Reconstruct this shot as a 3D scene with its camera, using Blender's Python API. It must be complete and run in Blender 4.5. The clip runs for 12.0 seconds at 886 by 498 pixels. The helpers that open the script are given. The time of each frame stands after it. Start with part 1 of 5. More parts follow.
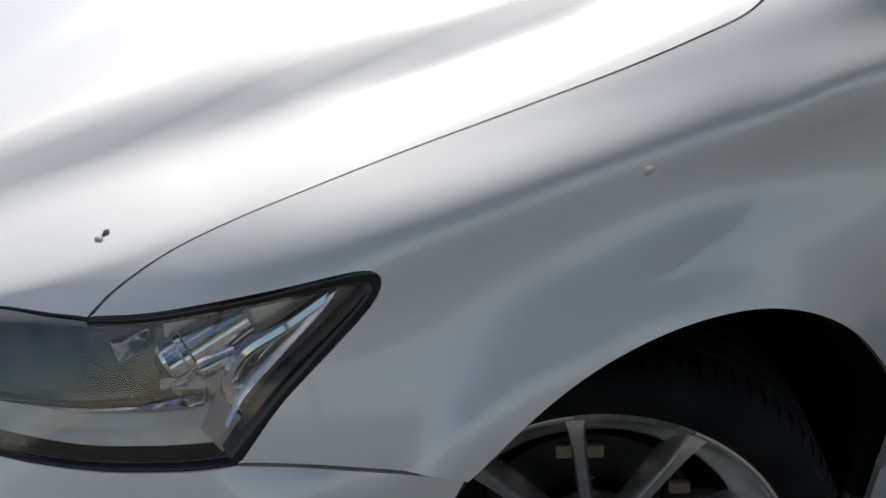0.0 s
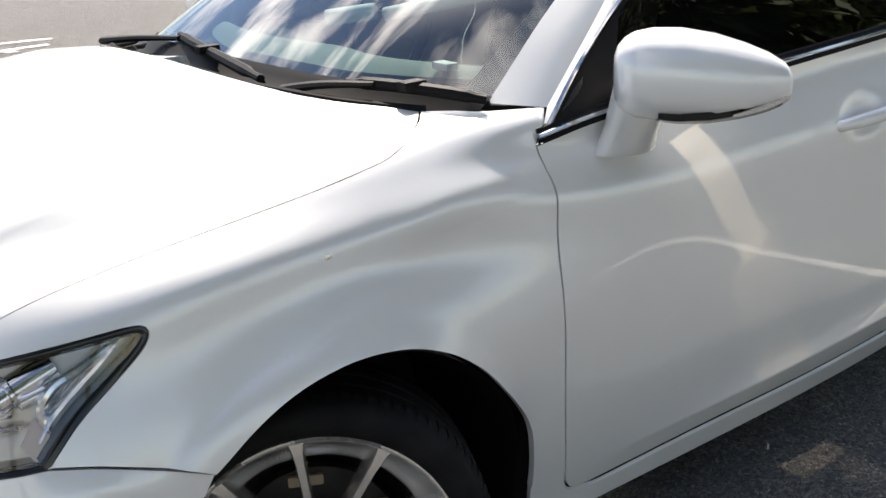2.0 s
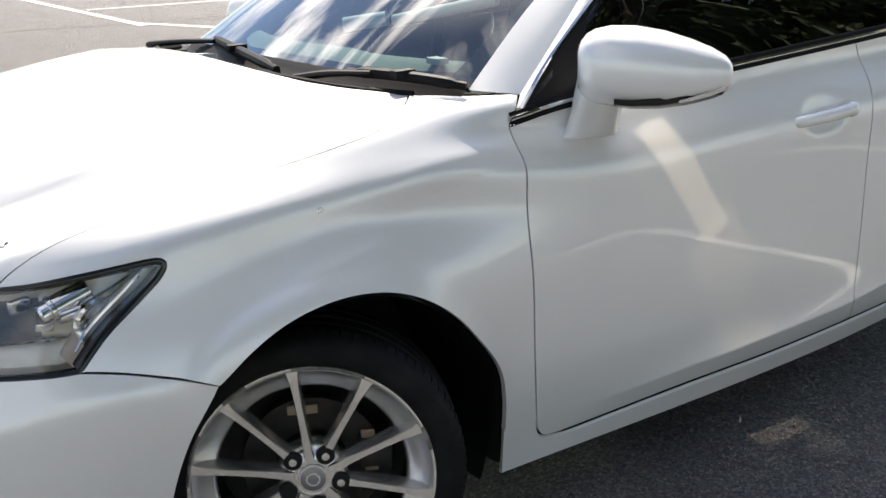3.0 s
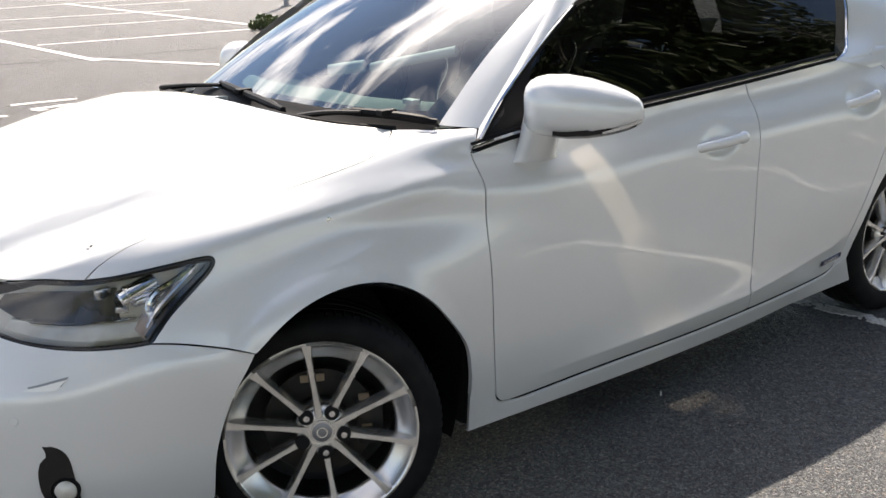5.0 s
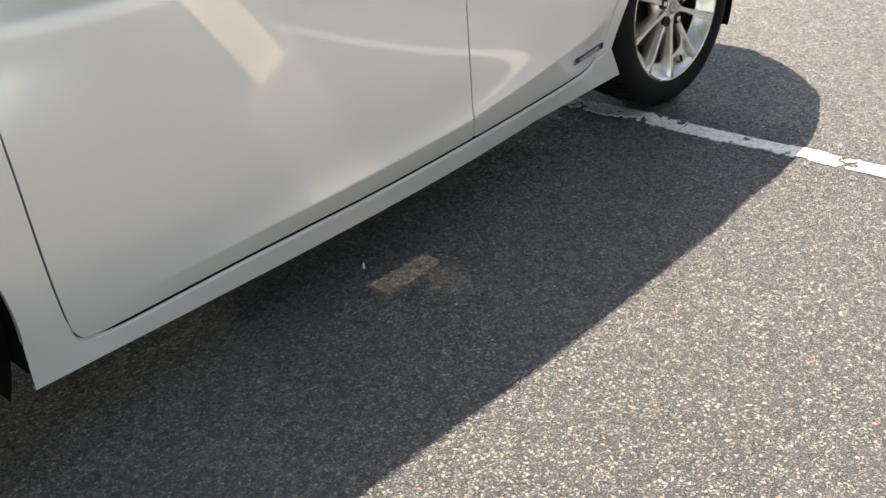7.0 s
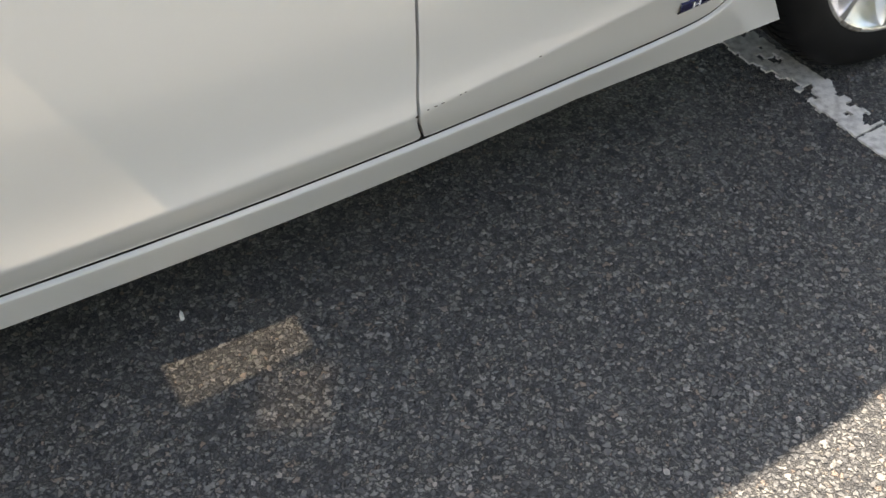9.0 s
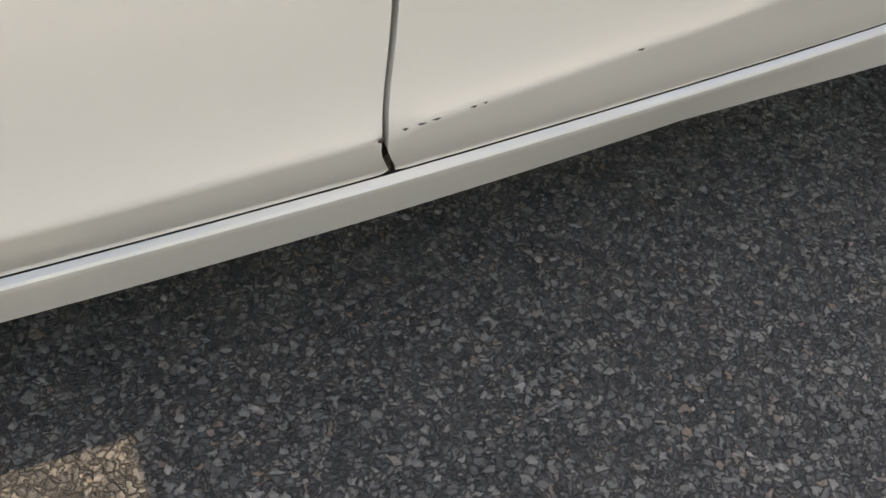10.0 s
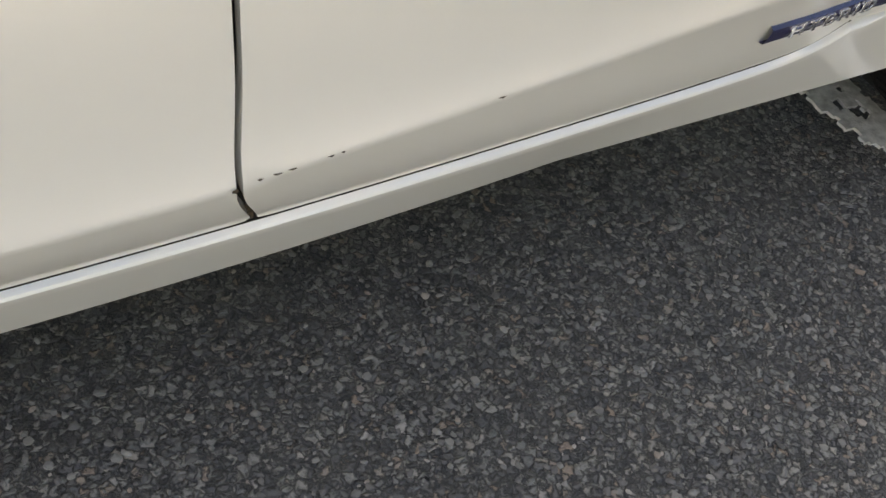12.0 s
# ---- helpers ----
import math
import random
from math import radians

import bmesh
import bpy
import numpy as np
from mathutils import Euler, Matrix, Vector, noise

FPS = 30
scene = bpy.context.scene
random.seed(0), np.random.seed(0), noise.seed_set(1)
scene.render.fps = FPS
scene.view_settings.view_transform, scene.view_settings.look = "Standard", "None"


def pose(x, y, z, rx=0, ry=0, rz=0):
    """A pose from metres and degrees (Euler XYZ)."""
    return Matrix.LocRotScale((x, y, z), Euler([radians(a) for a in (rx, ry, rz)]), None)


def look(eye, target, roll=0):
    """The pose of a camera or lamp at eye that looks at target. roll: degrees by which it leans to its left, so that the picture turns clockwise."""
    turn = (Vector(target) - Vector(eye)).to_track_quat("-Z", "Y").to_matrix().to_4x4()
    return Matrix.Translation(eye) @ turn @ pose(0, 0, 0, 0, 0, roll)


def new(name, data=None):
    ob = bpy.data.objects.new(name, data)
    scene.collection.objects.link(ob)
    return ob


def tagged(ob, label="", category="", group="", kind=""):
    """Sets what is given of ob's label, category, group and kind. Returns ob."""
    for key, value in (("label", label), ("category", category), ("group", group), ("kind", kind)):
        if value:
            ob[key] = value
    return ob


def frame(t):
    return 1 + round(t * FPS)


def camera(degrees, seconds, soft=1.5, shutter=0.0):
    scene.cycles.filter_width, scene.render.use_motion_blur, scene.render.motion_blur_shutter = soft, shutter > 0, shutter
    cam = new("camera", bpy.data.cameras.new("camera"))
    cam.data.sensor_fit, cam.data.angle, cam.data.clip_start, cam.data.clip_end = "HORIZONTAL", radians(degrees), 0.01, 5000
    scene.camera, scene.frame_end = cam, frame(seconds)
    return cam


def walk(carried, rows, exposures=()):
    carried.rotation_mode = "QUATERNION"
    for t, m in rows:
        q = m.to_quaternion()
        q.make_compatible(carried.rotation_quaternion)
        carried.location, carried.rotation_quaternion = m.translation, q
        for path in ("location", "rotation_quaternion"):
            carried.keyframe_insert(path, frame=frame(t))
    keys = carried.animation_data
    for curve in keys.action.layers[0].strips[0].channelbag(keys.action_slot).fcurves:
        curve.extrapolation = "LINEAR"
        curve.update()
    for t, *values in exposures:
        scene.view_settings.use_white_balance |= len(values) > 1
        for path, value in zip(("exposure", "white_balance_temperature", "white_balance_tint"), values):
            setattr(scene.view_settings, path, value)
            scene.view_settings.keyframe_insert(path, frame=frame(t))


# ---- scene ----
cam = camera(45.2, 12.0)
PATH = [
    (0, (-0.501, -1.612, 1.345), (0.179, -0.033, 0.323), -4.3),
    (0.5, (-0.673, -1.852, 1.379), (0.167, -0.249, 0.531), -4.5),
    (1, (-0.784, -2.01, 1.414), (0.157, -0.434, 0.621), -3.4),
    (1.5, (-0.774, -2.083, 1.397), (0.262, -0.529, 0.683), -2.2),
    (2, (-0.72, -2.162, 1.405), (0.418, -0.658, 0.737), -2.2),
    (2.5, (-0.732, -2.284, 1.384), (0.384, -0.772, 0.701), -2.0),
    (3, (-0.797, -2.509, 1.361), (0.269, -0.927, 0.761), -2.1),
    (3.2, (-0.902, -2.627, 1.378), (0.162, -1.03, 0.816), -2.3),
    (4.8, (-1.211, -2.93, 1.476), (-0.038, -1.403, 0.938), -1.8),
    (5, (-1.201, -2.936, 1.47), (-0.036, -1.406, 0.919), -2.0),
    (5.5, (-1.086, -2.952, 1.403), (0.112, -1.482, 0.767), -2.6),
    (6, (-0.701, -2.92, 1.387), (0.537, -1.538, 0.64), -4.3),
    (6.2, (-0.557, -2.884, 1.386), (0.68, -1.536, 0.578), -4.8),
    (6.5, (-0.387, -2.774, 1.36), (0.853, -1.477, 0.477), -5.9),
    (8.3, (0.737, -2.056, 1.254), (1.696, -0.862, -0.033), -3.0),
    (8.5, (0.857, -2.002, 1.237), (1.734, -0.798, -0.098), -2.5),
    (9, (1.16, -1.784, 1.142), (1.875, -0.583, -0.289), 0.9),
    (9.5, (1.382, -1.503, 1.014), (2.016, -0.355, -0.496), 4.7),
    (10, (1.466, -1.295, 0.773), (2.125, -0.193, -0.76), 9.2),
    (10.5, (1.464, -1.258, 0.686), (2.138, -0.157, -0.842), 10.9),
    (11, (1.471, -1.244, 0.646), (2.168, -0.139, -0.868), 11.8),
    (11.5, (1.497, -1.246, 0.663), (2.244, -0.143, -0.828), 12.7),
    (12, (1.521, -1.295, 0.792), (2.294, -0.214, -0.735), 12.5),
]
walk(cam, [(t, look(eye, target, roll)) for t, eye, target, roll in PATH], [(0.0, 0.2, 6650, 11), (0.5, 0.72, 6850, 12), (1.5, 1.12, 7050, 13), (3.0, 1.26, 7050, 13), (5.0, 1.15, 7100, 14), (6.0, 1.4, 7500, 15), (6.5, 1.57, 7600, 15), (7.5, 1.78, 7750, 14), (9.0, 2.12, 7950, 13), (9.5, 2.24, 8250, 14), (10.0, 2.45, 8800, 16), (10.5, 2.63, 8950, 15), (12.0, 2.5, 8900, 15)])

# ---- light: sun high behind the far rear corner of the car, partly cloudy sky ----
SUN = Vector((0.42, 0.53, 1.0)).normalized()
world = bpy.data.worlds.new("sky")
scene.world = world
world.use_nodes = True
wn, wl = world.node_tree.nodes, world.node_tree.links
sky = wn.new("ShaderNodeTexSky")
sky.sky_type, sky.sun_disc = "NISHITA", False
sky.sun_elevation, sky.sun_rotation = math.asin(SUN.z), math.atan2(SUN.x, SUN.y)
sky.air_density, sky.dust_density, sky.ozone_density = 1.0, 0.15, 2.5
tc, mp, nz, rampn, mixn = wn.new("ShaderNodeTexCoord"), wn.new("ShaderNodeMapping"), wn.new("ShaderNodeTexNoise"), wn.new("ShaderNodeValToRGB"), wn.new("ShaderNodeMix")
mp.inputs["Scale"].default_value = (1.0, 1.0, 2.6)
nz.inputs["Scale"].default_value, nz.inputs["Detail"].default_value, nz.inputs["Roughness"].default_value = 2.2, 8.0, 0.58
rampn.color_ramp.elements[0].position, rampn.color_ramp.elements[1].position = 0.515, 0.68
mixn.data_type = "RGBA"
sunward, glow, cloudcol = wn.new("ShaderNodeVectorMath"), wn.new("ShaderNodeMapRange"), wn.new("ShaderNodeMix")
sunward.operation = "DOT_PRODUCT"  # clouds are whiter round the sun
sunward.inputs[1].default_value = SUN
glow.interpolation_type = "SMOOTHSTEP"
glow.inputs["From Min"].default_value, glow.inputs["From Max"].default_value = 0.45, 1.0
cloudcol.data_type = "RGBA"
cloudcol.inputs["A"].default_value, cloudcol.inputs["B"].default_value = (7.4, 7.5, 7.8, 1), (36.0, 35.6, 35.0, 1)
wl.new(tc.outputs["Generated"], sunward.inputs[0])
wl.new(sunward.outputs["Value"], glow.inputs["Value"])
wl.new(glow.outputs["Result"], cloudcol.inputs["Factor"])
wl.new(cloudcol.outputs["Result"], mixn.inputs["B"])
wl.new(tc.outputs["Generated"], mp.inputs["Vector"])
wl.new(mp.outputs["Vector"], nz.inputs["Vector"])
wl.new(nz.outputs["Fac"], rampn.inputs["Fac"])
wl.new(rampn.outputs["Color"], mixn.inputs["Factor"])
wl.new(sky.outputs["Color"], mixn.inputs["A"])
haze, hazy, hazecol = wn.new("ShaderNodeMapRange"), wn.new("ShaderNodeMix"), (16.0, 15.9, 15.6, 1)
haze.interpolation_type = "SMOOTHSTEP"
haze.inputs["From Min"].default_value, haze.inputs["From Max"].default_value = 0.92, 1.0
hazy.data_type, hazy.blend_type = "RGBA", "ADD"
hazy.inputs["B"].default_value = hazecol
wl.new(sunward.outputs["Value"], haze.inputs["Value"])
wl.new(haze.outputs["Result"], hazy.inputs["Factor"])
wl.new(mixn.outputs["Result"], hazy.inputs["A"])
wl.new(hazy.outputs["Result"], wn["Background"].inputs["Color"])
wn["Background"].inputs["Strength"].default_value = 0.078
sun = new("sun", bpy.data.lights.new("sun", "SUN"))
sun.data.energy, sun.data.angle, sun.data.color = 5.3, radians(0.55), (1.0, 0.955, 0.88)
sun.matrix_world = look(SUN * 30, (0, 0, 0))


# ---- materials ----
def material(name, color, rough=0.5, metal=0.0, coat=0.0, bump=None, vary=None, spec=0.5):
    """A principled material; vary: (scale, second colour, low, high) blotches; bump: (scale, strength, distance)."""
    m = bpy.data.materials.new(name)
    m.use_nodes = True
    n, l = m.node_tree.nodes, m.node_tree.links
    b = n["Principled BSDF"]
    b.inputs["Base Color"].default_value = (*color, 1)
    b.inputs["Roughness"].default_value, b.inputs["Metallic"].default_value = rough, metal
    b.inputs["Coat Weight"].default_value, b.inputs["Coat Roughness"].default_value = coat, 0.04
    b.inputs["Specular IOR Level"].default_value = spec
    t = n.new("ShaderNodeTexCoord")
    if vary:
        scale, second, low, high = vary
        z, r, x = n.new("ShaderNodeTexNoise"), n.new("ShaderNodeValToRGB"), n.new("ShaderNodeMix")
        z.inputs["Scale"].default_value, z.inputs["Detail"].default_value = scale, 6
        r.color_ramp.elements[0].position, r.color_ramp.elements[1].position = low, high
        x.data_type = "RGBA"
        x.inputs["A"].default_value, x.inputs["B"].default_value = (*color, 1), (*second, 1)
        l.new(t.outputs["Object"], z.inputs["Vector"])
        l.new(z.outputs["Fac"], r.inputs["Fac"])
        l.new(r.outputs["Color"], x.inputs["Factor"])
        l.new(x.outputs["Result"], b.inputs["Base Color"])
    if bump:
        z, p = n.new("ShaderNodeTexNoise"), n.new("ShaderNodeBump")
        z.inputs["Scale"].default_value, z.inputs["Detail"].default_value = bump[0], 4
        p.inputs["Strength"].default_value, p.inputs["Distance"].default_value = bump[1], bump[2]
        l.new(t.outputs["Object"], z.inputs["Vector"])
        l.new(z.outputs["Fac"], p.inputs["Height"])
        l.new(p.outputs["Normal"], b.inputs["Normal"])
    return m


def glass(name, color, rough=0.0, f0=0.05, power=4.5):
    """Thin tinted glass: sharp reflections, stronger at a slant, over a see-through tint."""
    m = bpy.data.materials.new(name)
    m.use_nodes = True
    n, l = m.node_tree.nodes, m.node_tree.links
    n.remove(n["Principled BSDF"])
    tr, gl, mx, lw = n.new("ShaderNodeBsdfTransparent"), n.new("ShaderNodeBsdfGlossy"), n.new("ShaderNodeMixShader"), n.new("ShaderNodeLayerWeight")
    tr.inputs["Color"].default_value = (*color, 1)
    gl.inputs["Roughness"].default_value = rough
    lw.inputs["Blend"].default_value = 0.5
    pw, ad = n.new("ShaderNodeMath"), n.new("ShaderNodeMath")
    pw.operation, ad.operation = "POWER", "MULTIPLY_ADD"
    pw.inputs[1].default_value = power
    ad.inputs[1].default_value, ad.inputs[2].default_value = 1 - f0, f0
    l.new(lw.outputs["Facing"], pw.inputs[0])
    l.new(pw.outputs["Value"], ad.inputs[0])
    l.new(ad.outputs["Value"], mx.inputs["Fac"])
    l.new(tr.outputs["BSDF"], mx.inputs[1])
    l.new(gl.outputs["BSDF"], mx.inputs[2])
    l.new(mx.outputs["Shader"], n["Material Output"].inputs["Surface"])
    return m


PAINT = material("pearl_white_paint", (0.83, 0.83, 0.815), 0.30, 0.23, 1.0, bump=(900, 0.02, 0.0005), vary=(3.0, (0.80, 0.80, 0.785), 0.35, 0.75))
BLACK = material("black_plastic", (0.006, 0.006, 0.0065), 0.6, spec=0.16, bump=(300, 0.1, 0.001))
GLOSSBLACK = material("gloss_black", (0.006, 0.006, 0.007), 0.12)
SEAL_GAP = material("seal_and_gap_black", (0.006, 0.006, 0.007), 0.75, spec=0.15)
RUBBER = material("tyre_rubber", (0.008, 0.008, 0.0085), 0.7, spec=0.14, vary=(14, (0.016, 0.0155, 0.015), 0.45, 0.8), bump=(160, 0.15, 0.001))
ALLOY = material("machined_alloy", (0.84, 0.82, 0.79), 0.26, 0.9, bump=(500, 0.03, 0.0005), vary=(9, (0.70, 0.68, 0.65), 0.4, 0.75))
ALLOY_GREY = material("painted_alloy", (0.30, 0.30, 0.31), 0.4, 0.6)
# alloy barrel darkened to put the shade between the spokes into colour
BARREL = material("shade_toned_barrel", (0.035, 0.034, 0.033), 0.55, 0.4, vary=(25, (0.02, 0.018, 0.016), 0.4, 0.7))
TAN = material("tan_rust", (0.40, 0.30, 0.20), 0.8)
SCUFF = material("kerbed_alloy", (0.33, 0.31, 0.28), 0.7, 0.5, bump=(220, 0.6, 0.002), vary=(60, (0.16, 0.15, 0.13), 0.4, 0.6))
CHROME = material("chrome", (0.75, 0.75, 0.76), 0.06, 1.0)
DISC = material("brake_disc", (0.014, 0.013, 0.012), 0.5, 0.3, vary=(20, (0.035, 0.026, 0.02), 0.4, 0.7))
# near-black for the floor pan; also paints shade in gaps and nut holes
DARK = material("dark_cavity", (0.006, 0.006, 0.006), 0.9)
WINDSCREEN = glass("windscreen_glass", (0.56, 0.66, 0.64), f0=0.13, power=2.6)
TINT = glass("tinted_glass", (0.07, 0.078, 0.078), f0=0.045)
LENS = glass("lamp_lens", (0.94, 0.94, 0.93), f0=0.08)
TRIM = material("interior_beige", (0.42, 0.38, 0.31), 0.8, vary=(30, (0.36, 0.32, 0.26), 0.4, 0.6))
CABIN = material("cabin_dark", (0.03, 0.03, 0.03), 0.8)




def asphalt_material():
    """Stone chips of 3 to 9 mm set in dark binder, with worn pale tops and wide stains."""
    m = bpy.data.materials.new("asphalt")
    m.use_nodes = True
    n, l = m.node_tree.nodes, m.node_tree.links
    b = n["Principled BSDF"]
    b.inputs["Roughness"].default_value = 0.88
    b.inputs["Specular IOR Level"].default_value = 0.4
    t = n.new("ShaderNodeTexCoord")
    jig = n.new("ShaderNodeTexNoise")
    jig.inputs["Scale"].default_value, jig.inputs["Detail"].default_value = 120, 4
    add = n.new("ShaderNodeVectorMath")
    add.operation = "MULTIPLY_ADD"
    add.inputs[1].default_value = (0.017, 0.017, 0.017)
    l.new(t.outputs["Object"], jig.inputs["Vector"])
    l.new(jig.outputs["Color"], add.inputs[0])
    l.new(t.outputs["Object"], add.inputs[2])
    cells, edges, fine = n.new("ShaderNodeTexVoronoi"), n.new("ShaderNodeTexVoronoi"), n.new("ShaderNodeTexVoronoi")
    for v, sc in ((cells, 120), (edges, 120), (fine, 330)):
        v.inputs["Scale"].default_value = sc
        l.new(add.outputs["Vector"], v.inputs["Vector"])
    edges.feature = "DISTANCE_TO_EDGE"
    shade = n.new("ShaderNodeValToRGB")
    e = shade.color_ramp.elements
    e[0].position, e[0].color = 0.0, (0.058, 0.060, 0.064, 1)
    e[1].position, e[1].color = 1.0, (0.26, 0.254, 0.244, 1)
    for pos, col in ((0.40, (0.100, 0.104, 0.108, 1)), (0.66, (0.150, 0.152, 0.150, 1)), (0.86, (0.195, 0.196, 0.186, 1)), (0.955, (0.19, 0.150, 0.125, 1)), (0.965, (0.205, 0.202, 0.196, 1))):
        x = e.new(pos)
        x.color = col
    sep = n.new("ShaderNodeSeparateColor")
    l.new(cells.outputs["Color"], sep.inputs["Color"])
    l.new(sep.outputs["Red"], shade.inputs["Fac"])
    binder = n.new("ShaderNodeValToRGB")
    binder.color_ramp.elements[0].position, binder.color_ramp.elements[1].position = 0.0, 0.22
    l.new(edges.outputs["Distance"], binder.inputs["Fac"])
    mix = n.new("ShaderNodeMix")
    mix.data_type = "RGBA"
    mix.inputs["A"].default_value = (0.036, 0.037, 0.040, 1)
    l.new(binder.outputs["Color"], mix.inputs["Factor"])
    l.new(shade.outputs["Color"], mix.inputs["B"])
    stain = n.new("ShaderNodeTexNoise")
    stain.inputs["Scale"].default_value, stain.inputs["Detail"].default_value = 0.9, 7
    sr = n.new("ShaderNodeMapRange")
    sr.inputs["From Min"].default_value, sr.inputs["From Max"].default_value = 0.3, 0.7
    sr.inputs["To Min"].default_value, sr.inputs["To Max"].default_value = 0.97, 1.23
    l.new(t.outputs["Object"], stain.inputs["Vector"])
    l.new(stain.outputs["Fac"], sr.inputs["Value"])
    mul = n.new("ShaderNodeMix")
    mul.data_type, mul.blend_type = "RGBA", "MULTIPLY"
    mul.inputs["Factor"].default_value = 1.0
    l.new(mix.outputs["Result"], mul.inputs["A"])
    l.new(sr.outputs["Result"], mul.inputs["B"])
    # a darker, browner tint across the aisle, from y = 5 to 6
    xyz, far, far_tint = n.new("ShaderNodeSeparateXYZ"), n.new("ShaderNodeMapRange"), n.new("ShaderNodeMix")
    far.inputs["From Min"].default_value, far.inputs["From Max"].default_value = 5.0, 6.0
    far_tint.data_type, far_tint.blend_type = "RGBA", "MULTIPLY"
    far_tint.inputs["B"].default_value = (0.82, 0.73, 0.66, 1)
    l.new(t.outputs["Object"], xyz.inputs["Vector"])
    l.new(xyz.outputs["Y"], far.inputs["Value"])
    l.new(far.outputs["Result"], far_tint.inputs["Factor"])
    l.new(mul.outputs["Result"], far_tint.inputs["A"])
    l.new(far_tint.outputs["Result"], b.inputs["Base Color"])
    # pale flat chips are a little shinier
    rr = n.new("ShaderNodeMapRange")
    rr.inputs["To Min"].default_value, rr.inputs["To Max"].default_value = 0.9, 0.32
    l.new(sep.outputs["Green"], rr.inputs["Value"])
    l.new(rr.outputs["Result"], b.inputs["Roughness"])
    hgt = n.new("ShaderNodeMath")
    hgt.operation = "MULTIPLY_ADD"
    hgt.inputs[1].default_value = 0.6
    l.new(sep.outputs["Blue"], hgt.inputs[0])
    l.new(binder.outputs["Color"], hgt.inputs[2])
    h2 = n.new("ShaderNodeMath")
    h2.operation = "MULTIPLY_ADD"
    h2.inputs[1].default_value = -0.5
    l.new(fine.outputs["Distance"], h2.inputs[0])
    l.new(hgt.outputs["Value"], h2.inputs[2])
    bp = n.new("ShaderNodeBump")
    bp.inputs["Strength"].default_value, bp.inputs["Distance"].default_value = 1.0, 0.0027
    l.new(h2.outputs["Value"], bp.inputs["Height"])
    l.new(bp.outputs["Normal"], b.inputs["Normal"])
    return m


ASPHALT = asphalt_material()
STONE = material("stone_chip", (0.20, 0.19, 0.18), 0.8)
sn, sl = STONE.node_tree.nodes, STONE.node_tree.links
gi, gr = sn.new("ShaderNodeNewGeometry"), sn.new("ShaderNodeValToRGB")
for pos, col in ((0.0, (0.06, 0.061, 0.064, 1)), (0.5, (0.12, 0.12, 0.121, 1)), (0.8, (0.17, 0.17, 0.165, 1)), (0.95, (0.20, 0.198, 0.19, 1)), (0.975, (0.19, 0.15, 0.125, 1)), (1.0, (0.26, 0.255, 0.24, 1))):
    k = gr.color_ramp.elements.new(pos)
    k.color = col
for k in gr.color_ramp.elements:
    if k.position > 0.98:
        k.color = (0.30, 0.29, 0.275, 1)
sl.new(gi.outputs["Random Per Island"], gr.inputs["Fac"])
sl.new(gr.outputs["Color"], sn["Principled BSDF"].inputs["Base Color"])
LINE = material("worn_road_paint", (0.68, 0.67, 0.64), 0.75, vary=(70, (0.40, 0.39, 0.37), 0.42, 0.7), bump=(240, 0.5, 0.002))
LEAF = material("leaf", (0.055, 0.09, 0.025), 0.55, vary=(6, (0.12, 0.14, 0.04), 0.35, 0.7))
BARK = material("bark", (0.17, 0.14, 0.11), 0.9, vary=(8, (0.27, 0.24, 0.20), 0.4, 0.7), bump=(30, 0.6, 0.02))
LAMPBODY = material("lamp_reflector", (0.90, 0.86, 0.76), 0.3, 0.12, coat=0.5, vary=(9, (0.68, 0.62, 0.52), 0.35, 0.7))
# beige blotches put the lens's hazy reflection into the colour
LAMPDARK = material("lamp_inner", (0.020, 0.018, 0.016), 0.22, 0.2, coat=0.3, vary=(7, (0.13, 0.112, 0.085), 0.42, 0.70))
CLEAR = material("lamp_diffuser", (0.74, 0.72, 0.65), 0.2, 0.1, coat=0.8, vary=(26, (0.58, 0.55, 0.48), 0.35, 0.7))
SEAT = material("seat_leather", (0.035, 0.034, 0.033), 0.55, bump=(120, 0.2, 0.002))
PALE = material("pale_card", (0.72, 0.72, 0.69), 0.7)
BADGE = material("badge_blue", (0.012, 0.012, 0.06), 0.2, coat=0.6)
GREY = material("grey_post", (0.33, 0.34, 0.36), 0.5, 0.4)
CHIP = material("bare_metal_chip", (0.03, 0.028, 0.025), 0.8)
SCRAPE = material("worn_scrape", (0.16, 0.145, 0.13), 0.85, vary=(400, (0.07, 0.06, 0.05), 0.4, 0.6))
DIRT = material("old_rust_dirt", (0.09, 0.065, 0.045), 0.95, vary=(300, (0.03, 0.025, 0.02), 0.4, 0.6))


# ---- mesh tools ----
def mesh_object(name, verts, faces, mats, parent=None, label="", smooth=True, faceted=None):
    me = bpy.data.meshes.new(name)
    me.from_pydata([tuple(map(float, v)) for v in verts], [], [tuple(map(int, f)) for f in faces])
    for m in mats if isinstance(mats, (list, tuple)) else [mats]:
        me.materials.append(m)
    if smooth:
        me.shade_smooth()
    me.validate()
    ob = new(name, me)
    if parent:
        ob.parent = parent
    if faceted:
        me.set_sharp_from_angle(angle=radians(faceted))
    if label:
        ob["label"] = label
    return ob


def part(name, bm, mat, parent, label="", sharp=35):
    """Links a bmesh as one mesh object under a thing or a part."""
    bmesh.ops.recalc_face_normals(bm, faces=bm.faces)
    me = bpy.data.meshes.new(name)
    bm.to_mesh(me)
    bm.free()
    me.materials.append(mat)
    me.shade_smooth()
    me.set_sharp_from_angle(angle=radians(sharp))
    ob = new(name, me)
    ob.parent = parent
    if label:
        ob["label"] = label
    return ob


